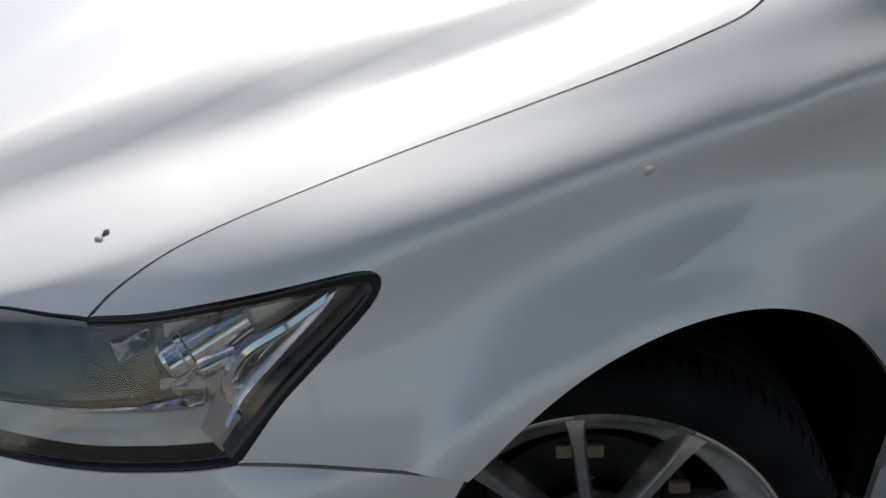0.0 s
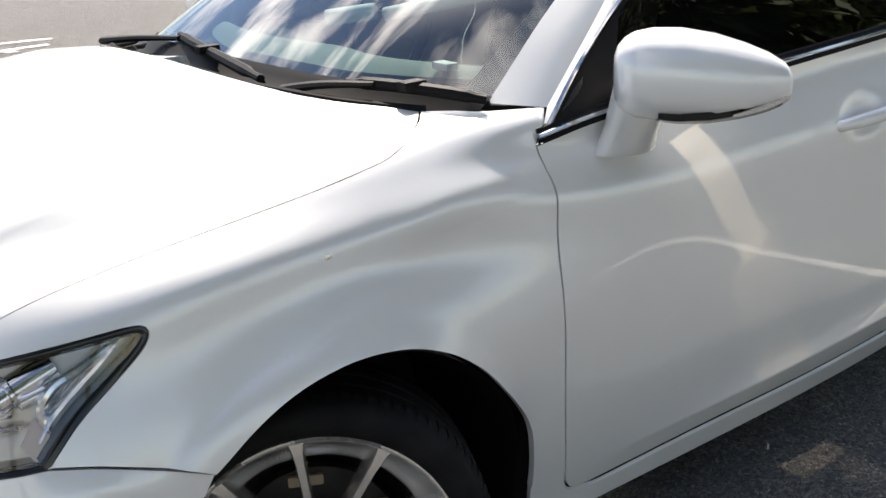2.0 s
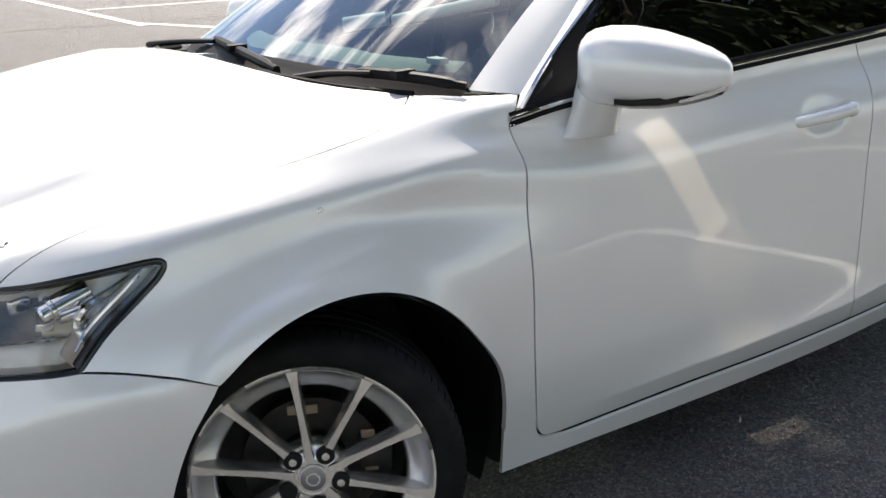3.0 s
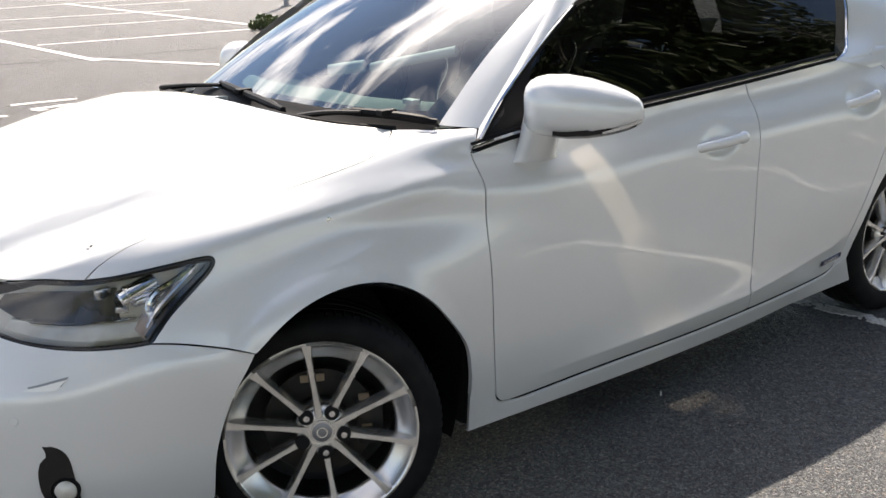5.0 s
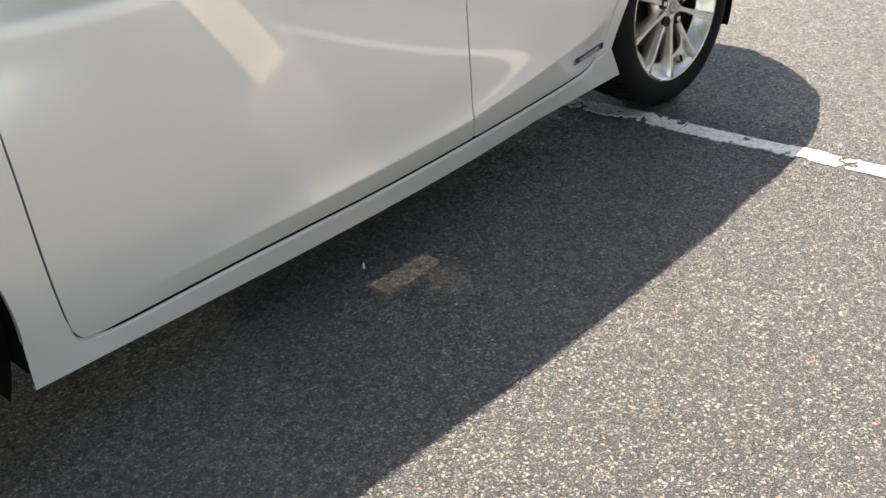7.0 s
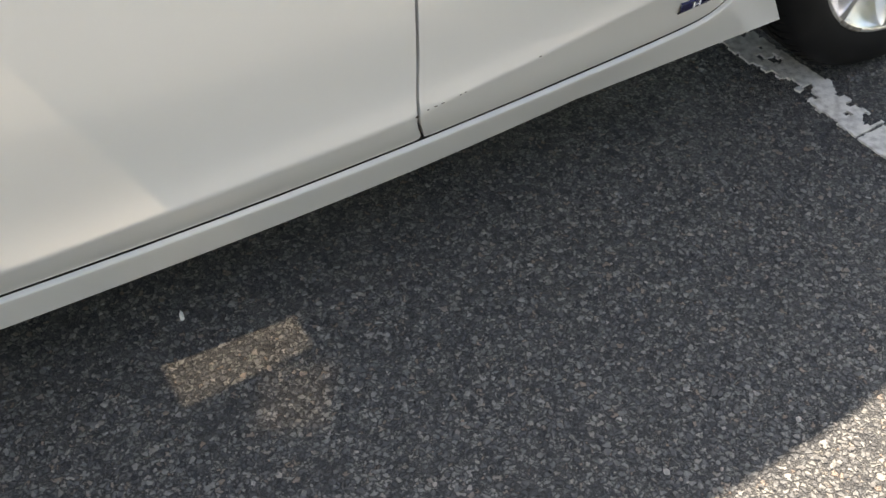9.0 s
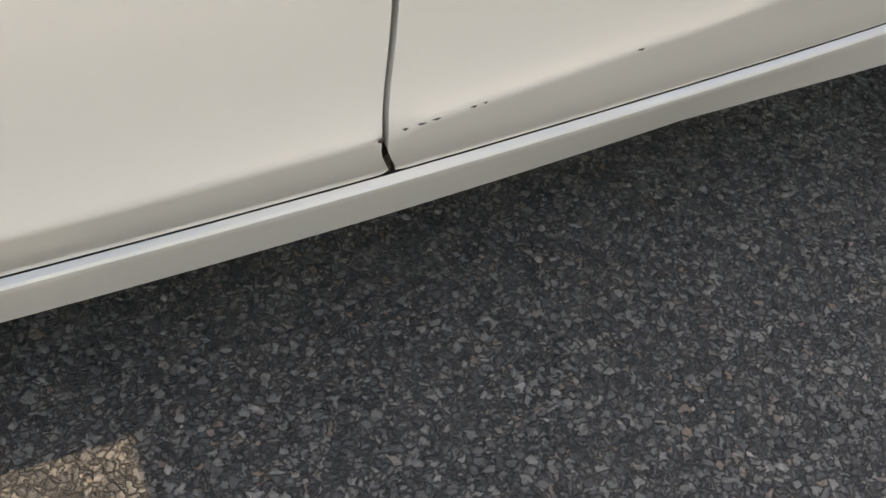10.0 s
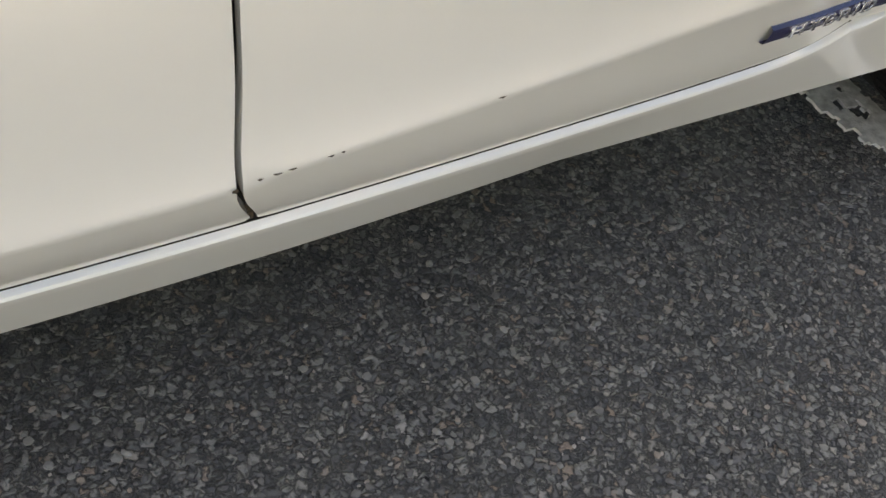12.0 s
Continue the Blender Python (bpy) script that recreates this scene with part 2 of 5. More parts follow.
def thing(name, label, category, at=(0, 0, 0), group="", kind=""):
    ob = new(name)
    ob.location = at
    ob.empty_display_size = 0.1
    return tagged(ob, label, category, group, kind)


def curve(points, n=8, closed=False):
    """A smooth line through points of any dimension, n steps a span (centripetal-like Catmull-Rom)."""
    p = np.asarray(points, float)
    k = len(p)
    out = []
    for i in range(k if closed else k - 1):
        if closed:
            a, b, c, d = p[i - 1], p[i], p[(i + 1) % k], p[(i + 2) % k]
        else:
            b, c = p[i], p[i + 1]
            a = p[i - 1] if i else 2 * b - c
            d = p[i + 2] if i + 2 < k else 2 * c - b
        for t in np.arange(n) / n:
            out.append(0.5 * (2 * b + (c - a) * t + (2 * a - 5 * b + 4 * c - d) * t**2 + (3 * b - a - 3 * c + d) * t**3))
    if not closed:
        out.append(p[-1])
    return np.array(out)


def inside(pts, loop):
    x, y = pts[:, 0], pts[:, 1]
    res = np.zeros(len(pts), bool)
    for (x0, y0), (x1, y1) in zip(loop, np.roll(loop, -1, 0)):
        hit = ((y0 > y) != (y1 > y)) & (x < (x1 - x0) * (y - y0) / (y1 - y0 + 1e-12) + x0)
        res ^= hit
    return res


LEVEL = 0.085  # metres that one level of the body stands for, about


def surface(x, s, inset=0.0):
    """Points and outward normals of the body's left side."""
    p = body(x, s)
    e = 2e-3
    du = body(np.asarray(x) + e, s) - body(np.asarray(x) - e, s)
    dv = body(x, np.minimum(np.asarray(s) + 0.02, 12)) - body(x, np.asarray(s) - 0.02)
    n = np.cross(du, dv)
    n /= np.linalg.norm(n, axis=1)[:, None] + 1e-12
    return p - n * inset, n


def level_at(x, z):
    """The level of the body at length x and height z."""
    s = np.linspace(0, 8, 161)
    return float(np.interp(z, body(np.full(161, x), s)[:, 2], s))


def panel(name, spans, mat, parent, label="", inset=0.0, gap=0.0022, step=0.022, edge=0.012, relief=None, right=False, both=False, folds=()):
    """A sheet-metal panel of the body. spans: open lines of (x, level) that meet end to end in corners."""
    from mathutils.geometry import delaunay_2d_cdt
    loop = []
    for sp in spans:
        q = np.asarray(sp, float) * (1, LEVEL)
        c = curve(q, 6) if len(q) > 2 else np.linspace(q[0], q[1], max(3, int(np.linalg.norm(q[1] - q[0]) / 0.03)))
        loop += list(c[:-1])
    loop = np.array(loop)
    keep = [0]
    for i in range(1, len(loop)):
        if np.linalg.norm(loop[i] - loop[keep[-1]]) > 0.004:
            keep.append(i)
    loop = loop[keep]
    area = 0.5 * np.sum(loop[:, 0] * np.roll(loop[:, 1], -1) - loop[:, 1] * np.roll(loop[:, 0], -1))
    if area < 0:
        loop = loop[::-1]
    tang = np.roll(loop, -1, 0) - np.roll(loop, 1, 0)
    nrm = np.stack([-tang[:, 1], tang[:, 0]], 1)
    nrm /= np.linalg.norm(nrm, axis=1)[:, None] + 1e-9
    loop = loop + nrm * gap
    lo, hi = loop.min(0), loop.max(0)
    gx, gy = np.meshgrid(np.arange(lo[0], hi[0], step), np.arange(lo[1], hi[1], step))
    gx[1::2] += step / 2
    grid = np.stack([gx.ravel(), gy.ravel()], 1)
    grid = grid[inside(grid, loop)]
    if len(grid):
        d = np.min(np.linalg.norm(grid[:, None] - loop[None], axis=2), 1)
        grid = grid[d > step * 0.45]
    for line in folds:
        c = curve(np.asarray(line, float) * (1, LEVEL), 5)
        extra = np.concatenate([c + (0, o) for o in (-0.005, -0.0015, 0.0015, 0.005)])
        extra = extra[inside(extra, loop)]
        extra = extra[np.min(np.linalg.norm(extra[:, None] - loop[None], axis=2), 1) > 0.004]
        grid = grid[np.min(np.linalg.norm(grid[:, None] - c[None], axis=2), 1) > 0.009]
        grid = np.concatenate([grid, extra])
    pts = np.concatenate([loop, grid])
    n = len(loop)
    vs, _, fs, *_ = delaunay_2d_cdt([Vector(p) for p in pts], [(i, (i + 1) % n) for i in range(n)], [], 1, 1e-6)
    uv = np.array([tuple(v) for v in vs])
    p, nn = surface(uv[:, 0], uv[:, 1] / LEVEL, inset)
    if relief:
        p = p + nn * relief(p)[:, None]
    faces = [tuple(f) for f in fs]
    # the returned edge, which gives the sheet its thickness at the gaps
    rim_a = p[:n] - nn[:n] * 0.0022 - 0
    rim_b = p[:n] - nn[:n] * (0.0022 + edge)
    out = np.stack([-nrm[:, 0], -nrm[:, 1]], 1)
    m = len(p)
    verts = np.concatenate([p, rim_a, rim_b])
    # a small rounded lip: push the second ring outwards by a hair
    flip = -1 if right else 1
    verts = verts * (1, flip, 1)
    for i in range(n):
        j = (i + 1) % n
        faces.append((i, m + i, m + j, j))
        faces.append((m + i, m + n + i, m + n + j, m + j))
    if both:
        mid = np.abs(verts[:, 1]) < 2e-3
        faces = [f for f in faces if not (len(f) == 4 and sum(mid[list(f)]) >= 4)]
        k = len(verts)
        verts = np.concatenate([verts, verts * (1, -1, 1)])
        faces = faces + [tuple(i + k for i in f[::-1]) for f in faces]
    if right:
        faces = [f[::-1] for f in faces]
    ob = mesh_object(name, verts, faces, mat, parent, label)
    bm = bmesh.new()
    bm.from_mesh(ob.data)
    if both:
        bmesh.ops.remove_doubles(bm, verts=[v for v in bm.verts if abs(v.co.y) < 2e-3], dist=3e-3)
    bm.to_mesh(ob.data)
    bm.free()
    ob.data.set_sharp_from_angle(angle=radians(50))
    return ob


def box(bm, size, at=(0, 0, 0), bevel=0.0, segments=2, m=None):
    v = bmesh.ops.create_cube(bm, size=1)["verts"]
    bmesh.ops.scale(bm, vec=size, verts=v)
    if bevel:
        ed = {e for w in v for e in w.link_edges}
        res = bmesh.ops.bevel(bm, geom=list(ed), offset=bevel, segments=segments, affect="EDGES", profile=0.6)
        v = [w for w in bm.verts if w in set(res["verts"])] or [w for w in v if w.is_valid]
    if m is not None:
        bmesh.ops.transform(bm, matrix=m, verts=v)
    bmesh.ops.translate(bm, vec=at, verts=v)
    return bm


def lathe(profile, n=64, axis="y"):
    """Turns (radius, along) points round the y axis."""
    bm = bmesh.new()
    rings = []
    for r, y in profile:
        rings.append([bm.verts.new((r * math.cos(2 * math.pi * i / n), y, r * math.sin(2 * math.pi * i / n))) for i in range(n)])
    for a, b in zip(rings, rings[1:]):
        for i in range(n):
            bm.faces.new((a[i], a[(i + 1) % n], b[(i + 1) % n], b[i]))
    return bm


def tube(points, radius, n=8, flat=1.0):
    """A rod along points; radius may be a list."""
    p = [Vector(q) for q in points]
    bm = bmesh.new()
    rings = []
    for i, c in enumerate(p):
        d = (p[min(i + 1, len(p) - 1)] - p[max(i - 1, 0)]).normalized()
        u = d.cross(Vector((0, 0, 1)))
        u = u.normalized() if u.length > 1e-4 else Vector((1, 0, 0))
        v = u.cross(d)
        r = radius[i] if isinstance(radius, (list, tuple)) else radius
        rings.append([bm.verts.new(c + u * r * math.cos(2 * math.pi * k / n) + v * r * flat * math.sin(2 * math.pi * k / n)) for k in range(n)])
    for a, b in zip(rings, rings[1:]):
        for k in range(n):
            bm.faces.new((a[k], a[(k + 1) % n], b[(k + 1) % n], b[k]))
    bm.faces.new(rings[0][::-1])
    bm.faces.new(rings[-1])
    return bm


def facing(ob, way):
    """Turns a sheet's faces so that they look the given way."""
    n = sum((f.normal * f.area for f in ob.data.polygons), Vector())
    if n.dot(Vector(way)) < 0:
        ob.data.flip_normals()
    return ob


def sheet(rows):
    """A grid of points as a mesh."""
    bm = bmesh.new()
    g = [[bm.verts.new(tuple(map(float, q))) for q in r] for r in rows]
    for a, b in zip(g, g[1:]):
        for i in range(len(a) - 1):
            bm.faces.new((a[i], a[i + 1], b[i + 1], b[i]))
    return bm

# ---- body surface: guide curves along the car, x to the rear, w the half width, z up ----
STATIONS = [-0.86, -0.72, -0.56, -0.38, -0.18, 0.08, 0.34, 0.60, 1.10, 1.70, 2.20, 2.65, 3.05, 3.35]
HALF_WIDTHS = [
    [.40, .58, .68, .745, .78, .79, .80, .80, .80, .80, .775, .748, .74, .60],
    [.46, .63, .725, .785, .82, .83, .825, .822, .835, .842, .824, .825, .80, .68],
    [.475, .645, .745, .805, .845, .85, .845, .842, .850, .855, .841, .855, .82, .70],
    [.47, .645, .745, .815, .86, .872, .862, .852, .862, .868, .872, .878, .835, .71],
    [.45, .625, .728, .813, .862, .88, .868, .852, .862, .868, .872, .878, .83, .70],
    [.42, .585, .69, .775, .816, .828, .826, .835, .858, .866, .868, .87, .82, .69],
    [.39, .55, .655, .745, .796, .812, .820, .821, .842, .85, .85, .85, .80, .66],
    [.36, .52, .63, .710, .752, .773, .784, .781, .80, .80, .80, .79, .74, .60],
    [.33, .49, .605, .672, .705, .727, .735, .762, .773, .775, .77, .75, .70, .56],
    [.25, .40, .51, .57, .605, .62, .62, .62, .62, .62, .62, .62, .56, .45],
    [.17, .28, .37, .42, .44, .45, .45, .45, .45, .45, .45, .45, .40, .32],
    [.08, .14, .18, .21, .22, .22, .22, .22, .22, .22, .22, .22, .20, .16],
    [0.0] * 14,
]
HEIGHTS = [
    [.20, .18, .17, .17, .165, .155, .148, .143, .138, .147, .158, .158, .20, .25],
    [.30, .27, .25, .24, .235, .23, .225, .222, .235, .25, .258, .27, .29, .32],
    [.40, .37, .36, .35, .35, .35, .34, .335, .335, .34, .345, .35, .37, .40],
    [.50, .49, .48, .47, .47, .48, .48, .48, .48, .48, .49, .50, .50, .52],
    [.58, .58, .59, .60, .615, .66, .66, .655, .65, .65, .66, .68, .68, .68],
    [.66, .67, .69, .72, .75, .79, .79, .775, .77, .775, .79, .80, .80, .80],
    [.71, .73, .76, .80, .84, .865, .865, .855, .86, .875, .89, .90, .90, .90],
    [.74, .765, .795, .845, .885, .915, .93, .925, .945, .965, .985, 1.0, 1.0, 1.0],
    [.76, .785, .815, .865, .91, .95, .985, .99, 1.01, 1.03, 1.06, 1.07, 1.07, 1.06],
    [.775, .812, .852, .895, .939, .976, 1.007, 1.01, 1.03, 1.05, 1.08, 1.09, 1.09, 1.08],
    [.785, .831, .880, .932, .979, 1.015, 1.031, 1.03, 1.05, 1.07, 1.10, 1.11, 1.11, 1.10],
    [.79, .843, .896, .955, 1.001, 1.034, 1.044, 1.04, 1.06, 1.08, 1.11, 1.12, 1.12, 1.11],
    [.795, .849, .904, .963, 1.010, 1.041, 1.049, 1.045, 1.065, 1.085, 1.115, 1.125, 1.125, 1.115],
]


def spline(xs, ys):
    """Second derivatives of the natural cubic spline; ys may hold several columns."""
    xs, ys = np.asarray(xs, float), np.asarray(ys, float)
    n, h = len(xs), np.diff(xs)
    a, b = np.eye(n), np.zeros_like(ys)
    for i in range(1, n - 1):
        a[i, i - 1:i + 2] = h[i - 1], 2 * (h[i - 1] + h[i]), h[i]
        b[i] = 6 * ((ys[i + 1] - ys[i]) / h[i] - (ys[i] - ys[i - 1]) / h[i - 1])
    return xs, ys, np.linalg.solve(a, b)


def along(sp, x):
    xs, ys, m = sp
    x = np.clip(np.asarray(x, float), xs[0], xs[-1])
    i = np.clip(np.searchsorted(xs, x) - 1, 0, len(xs) - 2)
    h, a, b = xs[i + 1] - xs[i], xs[i + 1] - x, x - xs[i]
    ex = (slice(None),) + (None,) * (ys.ndim - 1)
    h, a, b = (v[ex] if ys.ndim > 1 and np.ndim(v) else v for v in (h, a, b))
    return (m[i] * a**3 + m[i + 1] * b**3) / (6 * h) + (ys[i] / h - m[i] * h / 6) * a + (ys[i + 1] / h - m[i + 1] * h / 6) * b


WIDE, HIGH = spline(STATIONS, np.array(HALF_WIDTHS).T), spline(STATIONS, np.array(HEIGHTS).T)
LEVELS = np.arange(13.0)


def body(x, s):
    """Points of the left side of the body at length x and level s (0 sill edge, 8 bonnet edge, 12 middle)."""
    x, s = np.atleast_1d(x).astype(float), np.atleast_1d(s).astype(float)
    out = np.empty((len(x), 3))
    w, z = along(WIDE, x), along(HIGH, x)
    sw, sz = spline(LEVELS, w.T), spline(LEVELS, z.T)
    i = np.clip(np.floor(s).astype(int), 0, 11)
    k, a, b = np.arange(len(x)), i + 1 - s, s - i
    for col, (_, v, m) in ((1, sw), (2, sz)):
        out[:, col] = m[i, k] * a**3 / 6 + m[i + 1, k] * b**3 / 6 + (v[i, k] - m[i, k] / 6) * a + (v[i + 1, k] - m[i + 1, k] / 6) * b
    out[:, 0], out[:, 1] = x, -out[:, 1]
    return out

# ---- ground ----
bm = bmesh.new()
bmesh.ops.create_grid(bm, x_segments=40, y_segments=40, size=220)
ground = part("ground", bm, ASPHALT, None)
tagged(ground, "grey weathered asphalt of a car park", "ground", kind="structure")

rng = np.random.default_rng(5)
ico_bm = bmesh.new()
bmesh.ops.create_icosphere(ico_bm, subdivisions=1, radius=1)
ICO_V = np.array([v.co for v in ico_bm.verts])
ICO_F = np.array([[v.index for v in f.verts] for f in ico_bm.faces])
ico_bm.free()


def chips(count, x0, x1, y0, y1, small, large, name, label):
    """Stone chips that stand proud of the binder."""
    at = np.stack([rng.uniform(x0, x1, count), rng.uniform(y0, y1, count)], 1)
    r = small + (large - small) * rng.random(count) ** 3
    verts, faces = [], []
    for i in range(count):
        v = ICO_V * r[i] * rng.uniform(0.65, 1.25, 3) * (1, 1, 0.55) * (1 + 0.30 * rng.standard_normal((len(ICO_V), 1)).clip(-1, 1))
        a = rng.uniform(0, 6.3)
        c, s = math.cos(a), math.sin(a)
        v = np.stack([v[:, 0] * c - v[:, 1] * s, v[:, 0] * s + v[:, 1] * c, v[:, 2]], 1)
        verts.append(v + (at[i, 0], at[i, 1], r[i] * 0.10))
        faces.append(ICO_F + i * len(ICO_V))
    ob = mesh_object(name, np.concatenate(verts), np.concatenate(faces), STONE, None, smooth=False)
    return tagged(ob, label, "gravel", kind="stuff")


chips(12000, 1.0, 2.7, -1.45, -0.55, 0.0016, 0.0048, "stone_chips", "small grey stone chips bedded in the asphalt surface")
chips(5000, 0.3, 3.6, -2.6, -1.3, 0.0015, 0.0038, "stone_chips", "pale sunlit stone chips bedded in the asphalt")
LEAN_X = -0.065  # the bay lines lean a little against the car


def painted_line(a, b, width, cell, wear, label="worn white painted parking line"):
    """A thin coat of paint with flaked edges and holes."""
    a, b = np.array(a, float), np.array(b, float)
    length = np.linalg.norm(b - a)
    d = (b - a) / length
    side = np.array((-d[1], d[0]))
    nu, nv = int(length / cell), max(4, int(width / cell) + 2)
    idx, verts, faces = {}, [], []
    off = float(a[0] * 7.3 + a[1])
    for i in range(nu):
        for j in range(nv):
            q = (j + 0.5) / nv - 0.5
            p = a + d * (i + 0.5) * cell + side * q * width * 1.15
            n1 = noise.noise(Vector((p[0] * 45, p[1] * 45, off)))
            n2 = noise.noise(Vector((p[0] * 14, p[1] * 14, off + 5)))
            if n1 * 0.55 + n2 * 0.6 > wear - 1.5 * max(0, abs(q) - 0.36) * 4:
                continue
            quad = []
            for di, dj in ((0, 0), (1, 0), (1, 1), (0, 1)):
                k = (i + di, j + dj)
                if k not in idx:
                    w = a + d * k[0] * cell + side * (k[1] / nv - 0.5) * width * 1.15
                    w = w + rng.uniform(-0.25, 0.25, 2) * cell
                    idx[k] = len(verts)
                    verts.append((w[0], w[1], 0.004))
                quad.append(idx[k])
            faces.append(quad)
    n = len(verts)
    edges = {}
    for f in faces:
        for u, v in zip(f, f[1:] + f[:1]):
            edges[(u, v)] = edges.get((u, v), 0) + 1
    rim = [(u, v) for u, v in edges if (v, u) not in edges]
    low = {u: n + k for k, u in enumerate(sorted({w for e in rim for w in e}))}
    verts += [(verts[u][0], verts[u][1], -0.002) for u in low]
    faces += [(v, u, low[u], low[v]) for u, v in rim]
    ob = mesh_object("painted_line", verts, faces, LINE, None, smooth=False)
    return tagged(ob, label, "road marking", kind="structure")


painted_line((2.488 - LEAN_X * -1.2, 0.6), (2.5035, -0.94), 0.078, 0.006, 0.20, "flaked white parking line running under the car")
painted_line((2.496, -0.945), (2.65, -3.9), 0.068, 0.0075, 0.30, "flaked white parking line beside the car")
painted_line((4.58, 0.6), (4.86, -3.9), 0.075, 0.012, 0.34)
painted_line((6.50, 1.2), (6.80, -3.9), 0.08, 0.016, 0.4)
for a, b, w in (((4.40, 12.6), (4.72, 20.5), 0.11), ((4.72, 20.5), (5.6, 34.0), 0.12), ((4.43, 13.1), (5.35, 10.2), 0.10), ((4.75, 16.4), (9.5, 16.0), 0.11), ((4.95, 21.0), (9.75, 20.5), 0.11),
                ((5.6, 25.6), (11.4, 24.5), 0.12), ((9.25, 16.0), (10.9, 33.0), 0.12), ((7.0, 31.8), (14.0, 33.4), 0.13), ((10.9, 29.6), (16.0, 29.0), 0.12), ((11.3, 36.0), (18, 36.4), 0.13)):
    painted_line(a, b, w, 0.05, 0.42)
for a, b in (((1.1, 8.48), (1.67, 8.43)), ((1.0, 7.84), (1.74, 7.87)), ((2.0, 8.63), (2.69, 8.565)), ((2.05, 8.12), (2.52, 8.17)), ((2.06, 8.08), (2.13, 7.93)), ((0.7, 8.5), (0.72, 7.85))):
    painted_line(a, b, 0.10, 0.02, 0.34, "worn white painted stroke of a road marking")
# the seam of a newer strip of surface
bm = tube([(-6, 13.5, 0), (3.2, 13.37, 0.0), (4.4, 13.0, 0), (6.5, 12.85, 0), (14, 12.2, 0)], 0.03, 6, 0.12)
tagged(part("trim", bm, BLACK, None), "dark tar seam across the asphalt", "seam", kind="structure")

# ---- the car ----
car = thing("car", "white pearl hatchback car with scuffed alloy wheels", "car")

BONNET_GAP = [(-.479, 6.24), (-.445, 6.65), (-.39, 7.08), (-.33, 7.28), (-.26, 7.36), (-.17, 7.42), (-.04, 7.47), (.095, 7.53), (.18, 7.60), (.24, 7.69), (.29, 7.97), (.345, 8.42), (.38, 8.76)]
BONNET_NOSE = [(-.479, 6.24), (-.517, 6.54), (-.565, 7.13), (-.612, 7.7), (-.66, 8.6), (-.70, 9.6), (-.735, 12)]
COWL_EDGE = [(.38, 8.76), (.33, 9.20), (.282, 9.58), (.23, 10.1), (.196, 10.65), (.184, 11.3), (.178, 12)]
LAMP_TOP = [(-.479, 6.24), (-.43, 6.08), (-.364, 5.98), (-.30, 5.89), (-.25, 5.82), (-.226, 5.74), (-.219, 5.58), (-.233, 5.38), (-.272, 5.13), (-.33, 4.81), (-.367, 4.54), (-.387, 4.37)]
LAMP_LOW = [(-.387, 4.37), (-.438, 4.39), (-.515, 4.49), (-.589, 4.72), (-.653, 5.1), (-.70, 5.7), (-.69, 6.8), (-.612, 7.7)]
BUMPER_SEAM = [(-.387, 4.37), (-.325, 4.25), (-.255, 4.07), (-.21, 3.93), (-.174, 3.80)]
ARCH = [(-.174, 3.80), (-.11, 4.03), (-.04, 4.16), (.04, 4.19), (.125, 4.14), (.205, 4.02), (.286, 3.79), (.362, 3.42), (.447, 2.78), (.470, 2.15), (.477, 1.5)]
DOOR_FRONT = [(.543, 7.13), (.547, 6.6), (.555, 6.05), (.549, 5.1), (.543, 4.3), (.546, 3.4), (.555, 2.35), (.568, 1.5), (.58, 1.17), (.60, 1.0), (.64, 0.95)]
DOOR_FOOT = [(.64, 0.95), (.986, 0.95), (1.35, 0.875), (1.687, 0.90)]
B_GAP = [(1.687, 0.90), (1.669, 1.6), (1.669, 2.4), (1.665, 3.2), (1.672, 4.5), (1.685, 5.7), (1.70, 6.5), (1.692, 7.1), (1.682, 7.5)]
REAR_FOOT = [(1.687, 0.90), (1.90, 0.94), (2.08, 1.0), (2.17, 1.12), (2.21, 1.45)]
REAR_EDGE = [(2.21, 1.45), (2.239, 1.87), (2.28, 2.83), (2.396, 3.95), (2.457, 4.64), (2.50, 5.6), (2.50, 6.6), (2.42, 7.5)]
FRONT_CORNER = [(1.674, 0.90), (1.6825, 0.925), (1.685, 1.03)]
REAR_CORNER = [(1.685, 1.05), (1.6885, 0.94), (1.70, 0.902)]
BELT = [(.543, 7.13), (.725, 7.45), (1.174, 7.41), (1.682, 7.5)]
REAR_BELT = [(1.682, 7.5), (2.197, 7.56), (2.42, 7.5)]
FENDER_TOP = [(.38, 8.76), (.43, 8.53), (.478, 8.3), (.593, 8.1)]
REAR_ARCH = [(2.285, 1.45), (2.315, 2.4), (2.36, 3.1), (2.44, 3.6), (2.54, 3.87), (2.65, 3.95), (2.76, 3.87), (2.87, 3.6), (2.95, 3.1), (3.0, 2.4), (3.02, 1.0)]


def rev(line):
    return line[::-1]


def fold_height(x):
    """Height of the fold above the sill along the doors."""
    x = np.asarray(x, float)
    return np.where(x < 1.676, 0.307 + 0.04 * (x - 1.65), np.interp(x, [1.68, 1.783, 1.91, 2.046, 2.25], [.311, .323, .338, .361, .40]))


FRONT_FOLD = [(x, level_at(x, float(fold_height(x)))) for x in np.linspace(0.75, 1.66, 30)]
REAR_FOLD = [(x, level_at(x, float(fold_height(x)))) for x in np.linspace(1.695, 2.2, 20)]


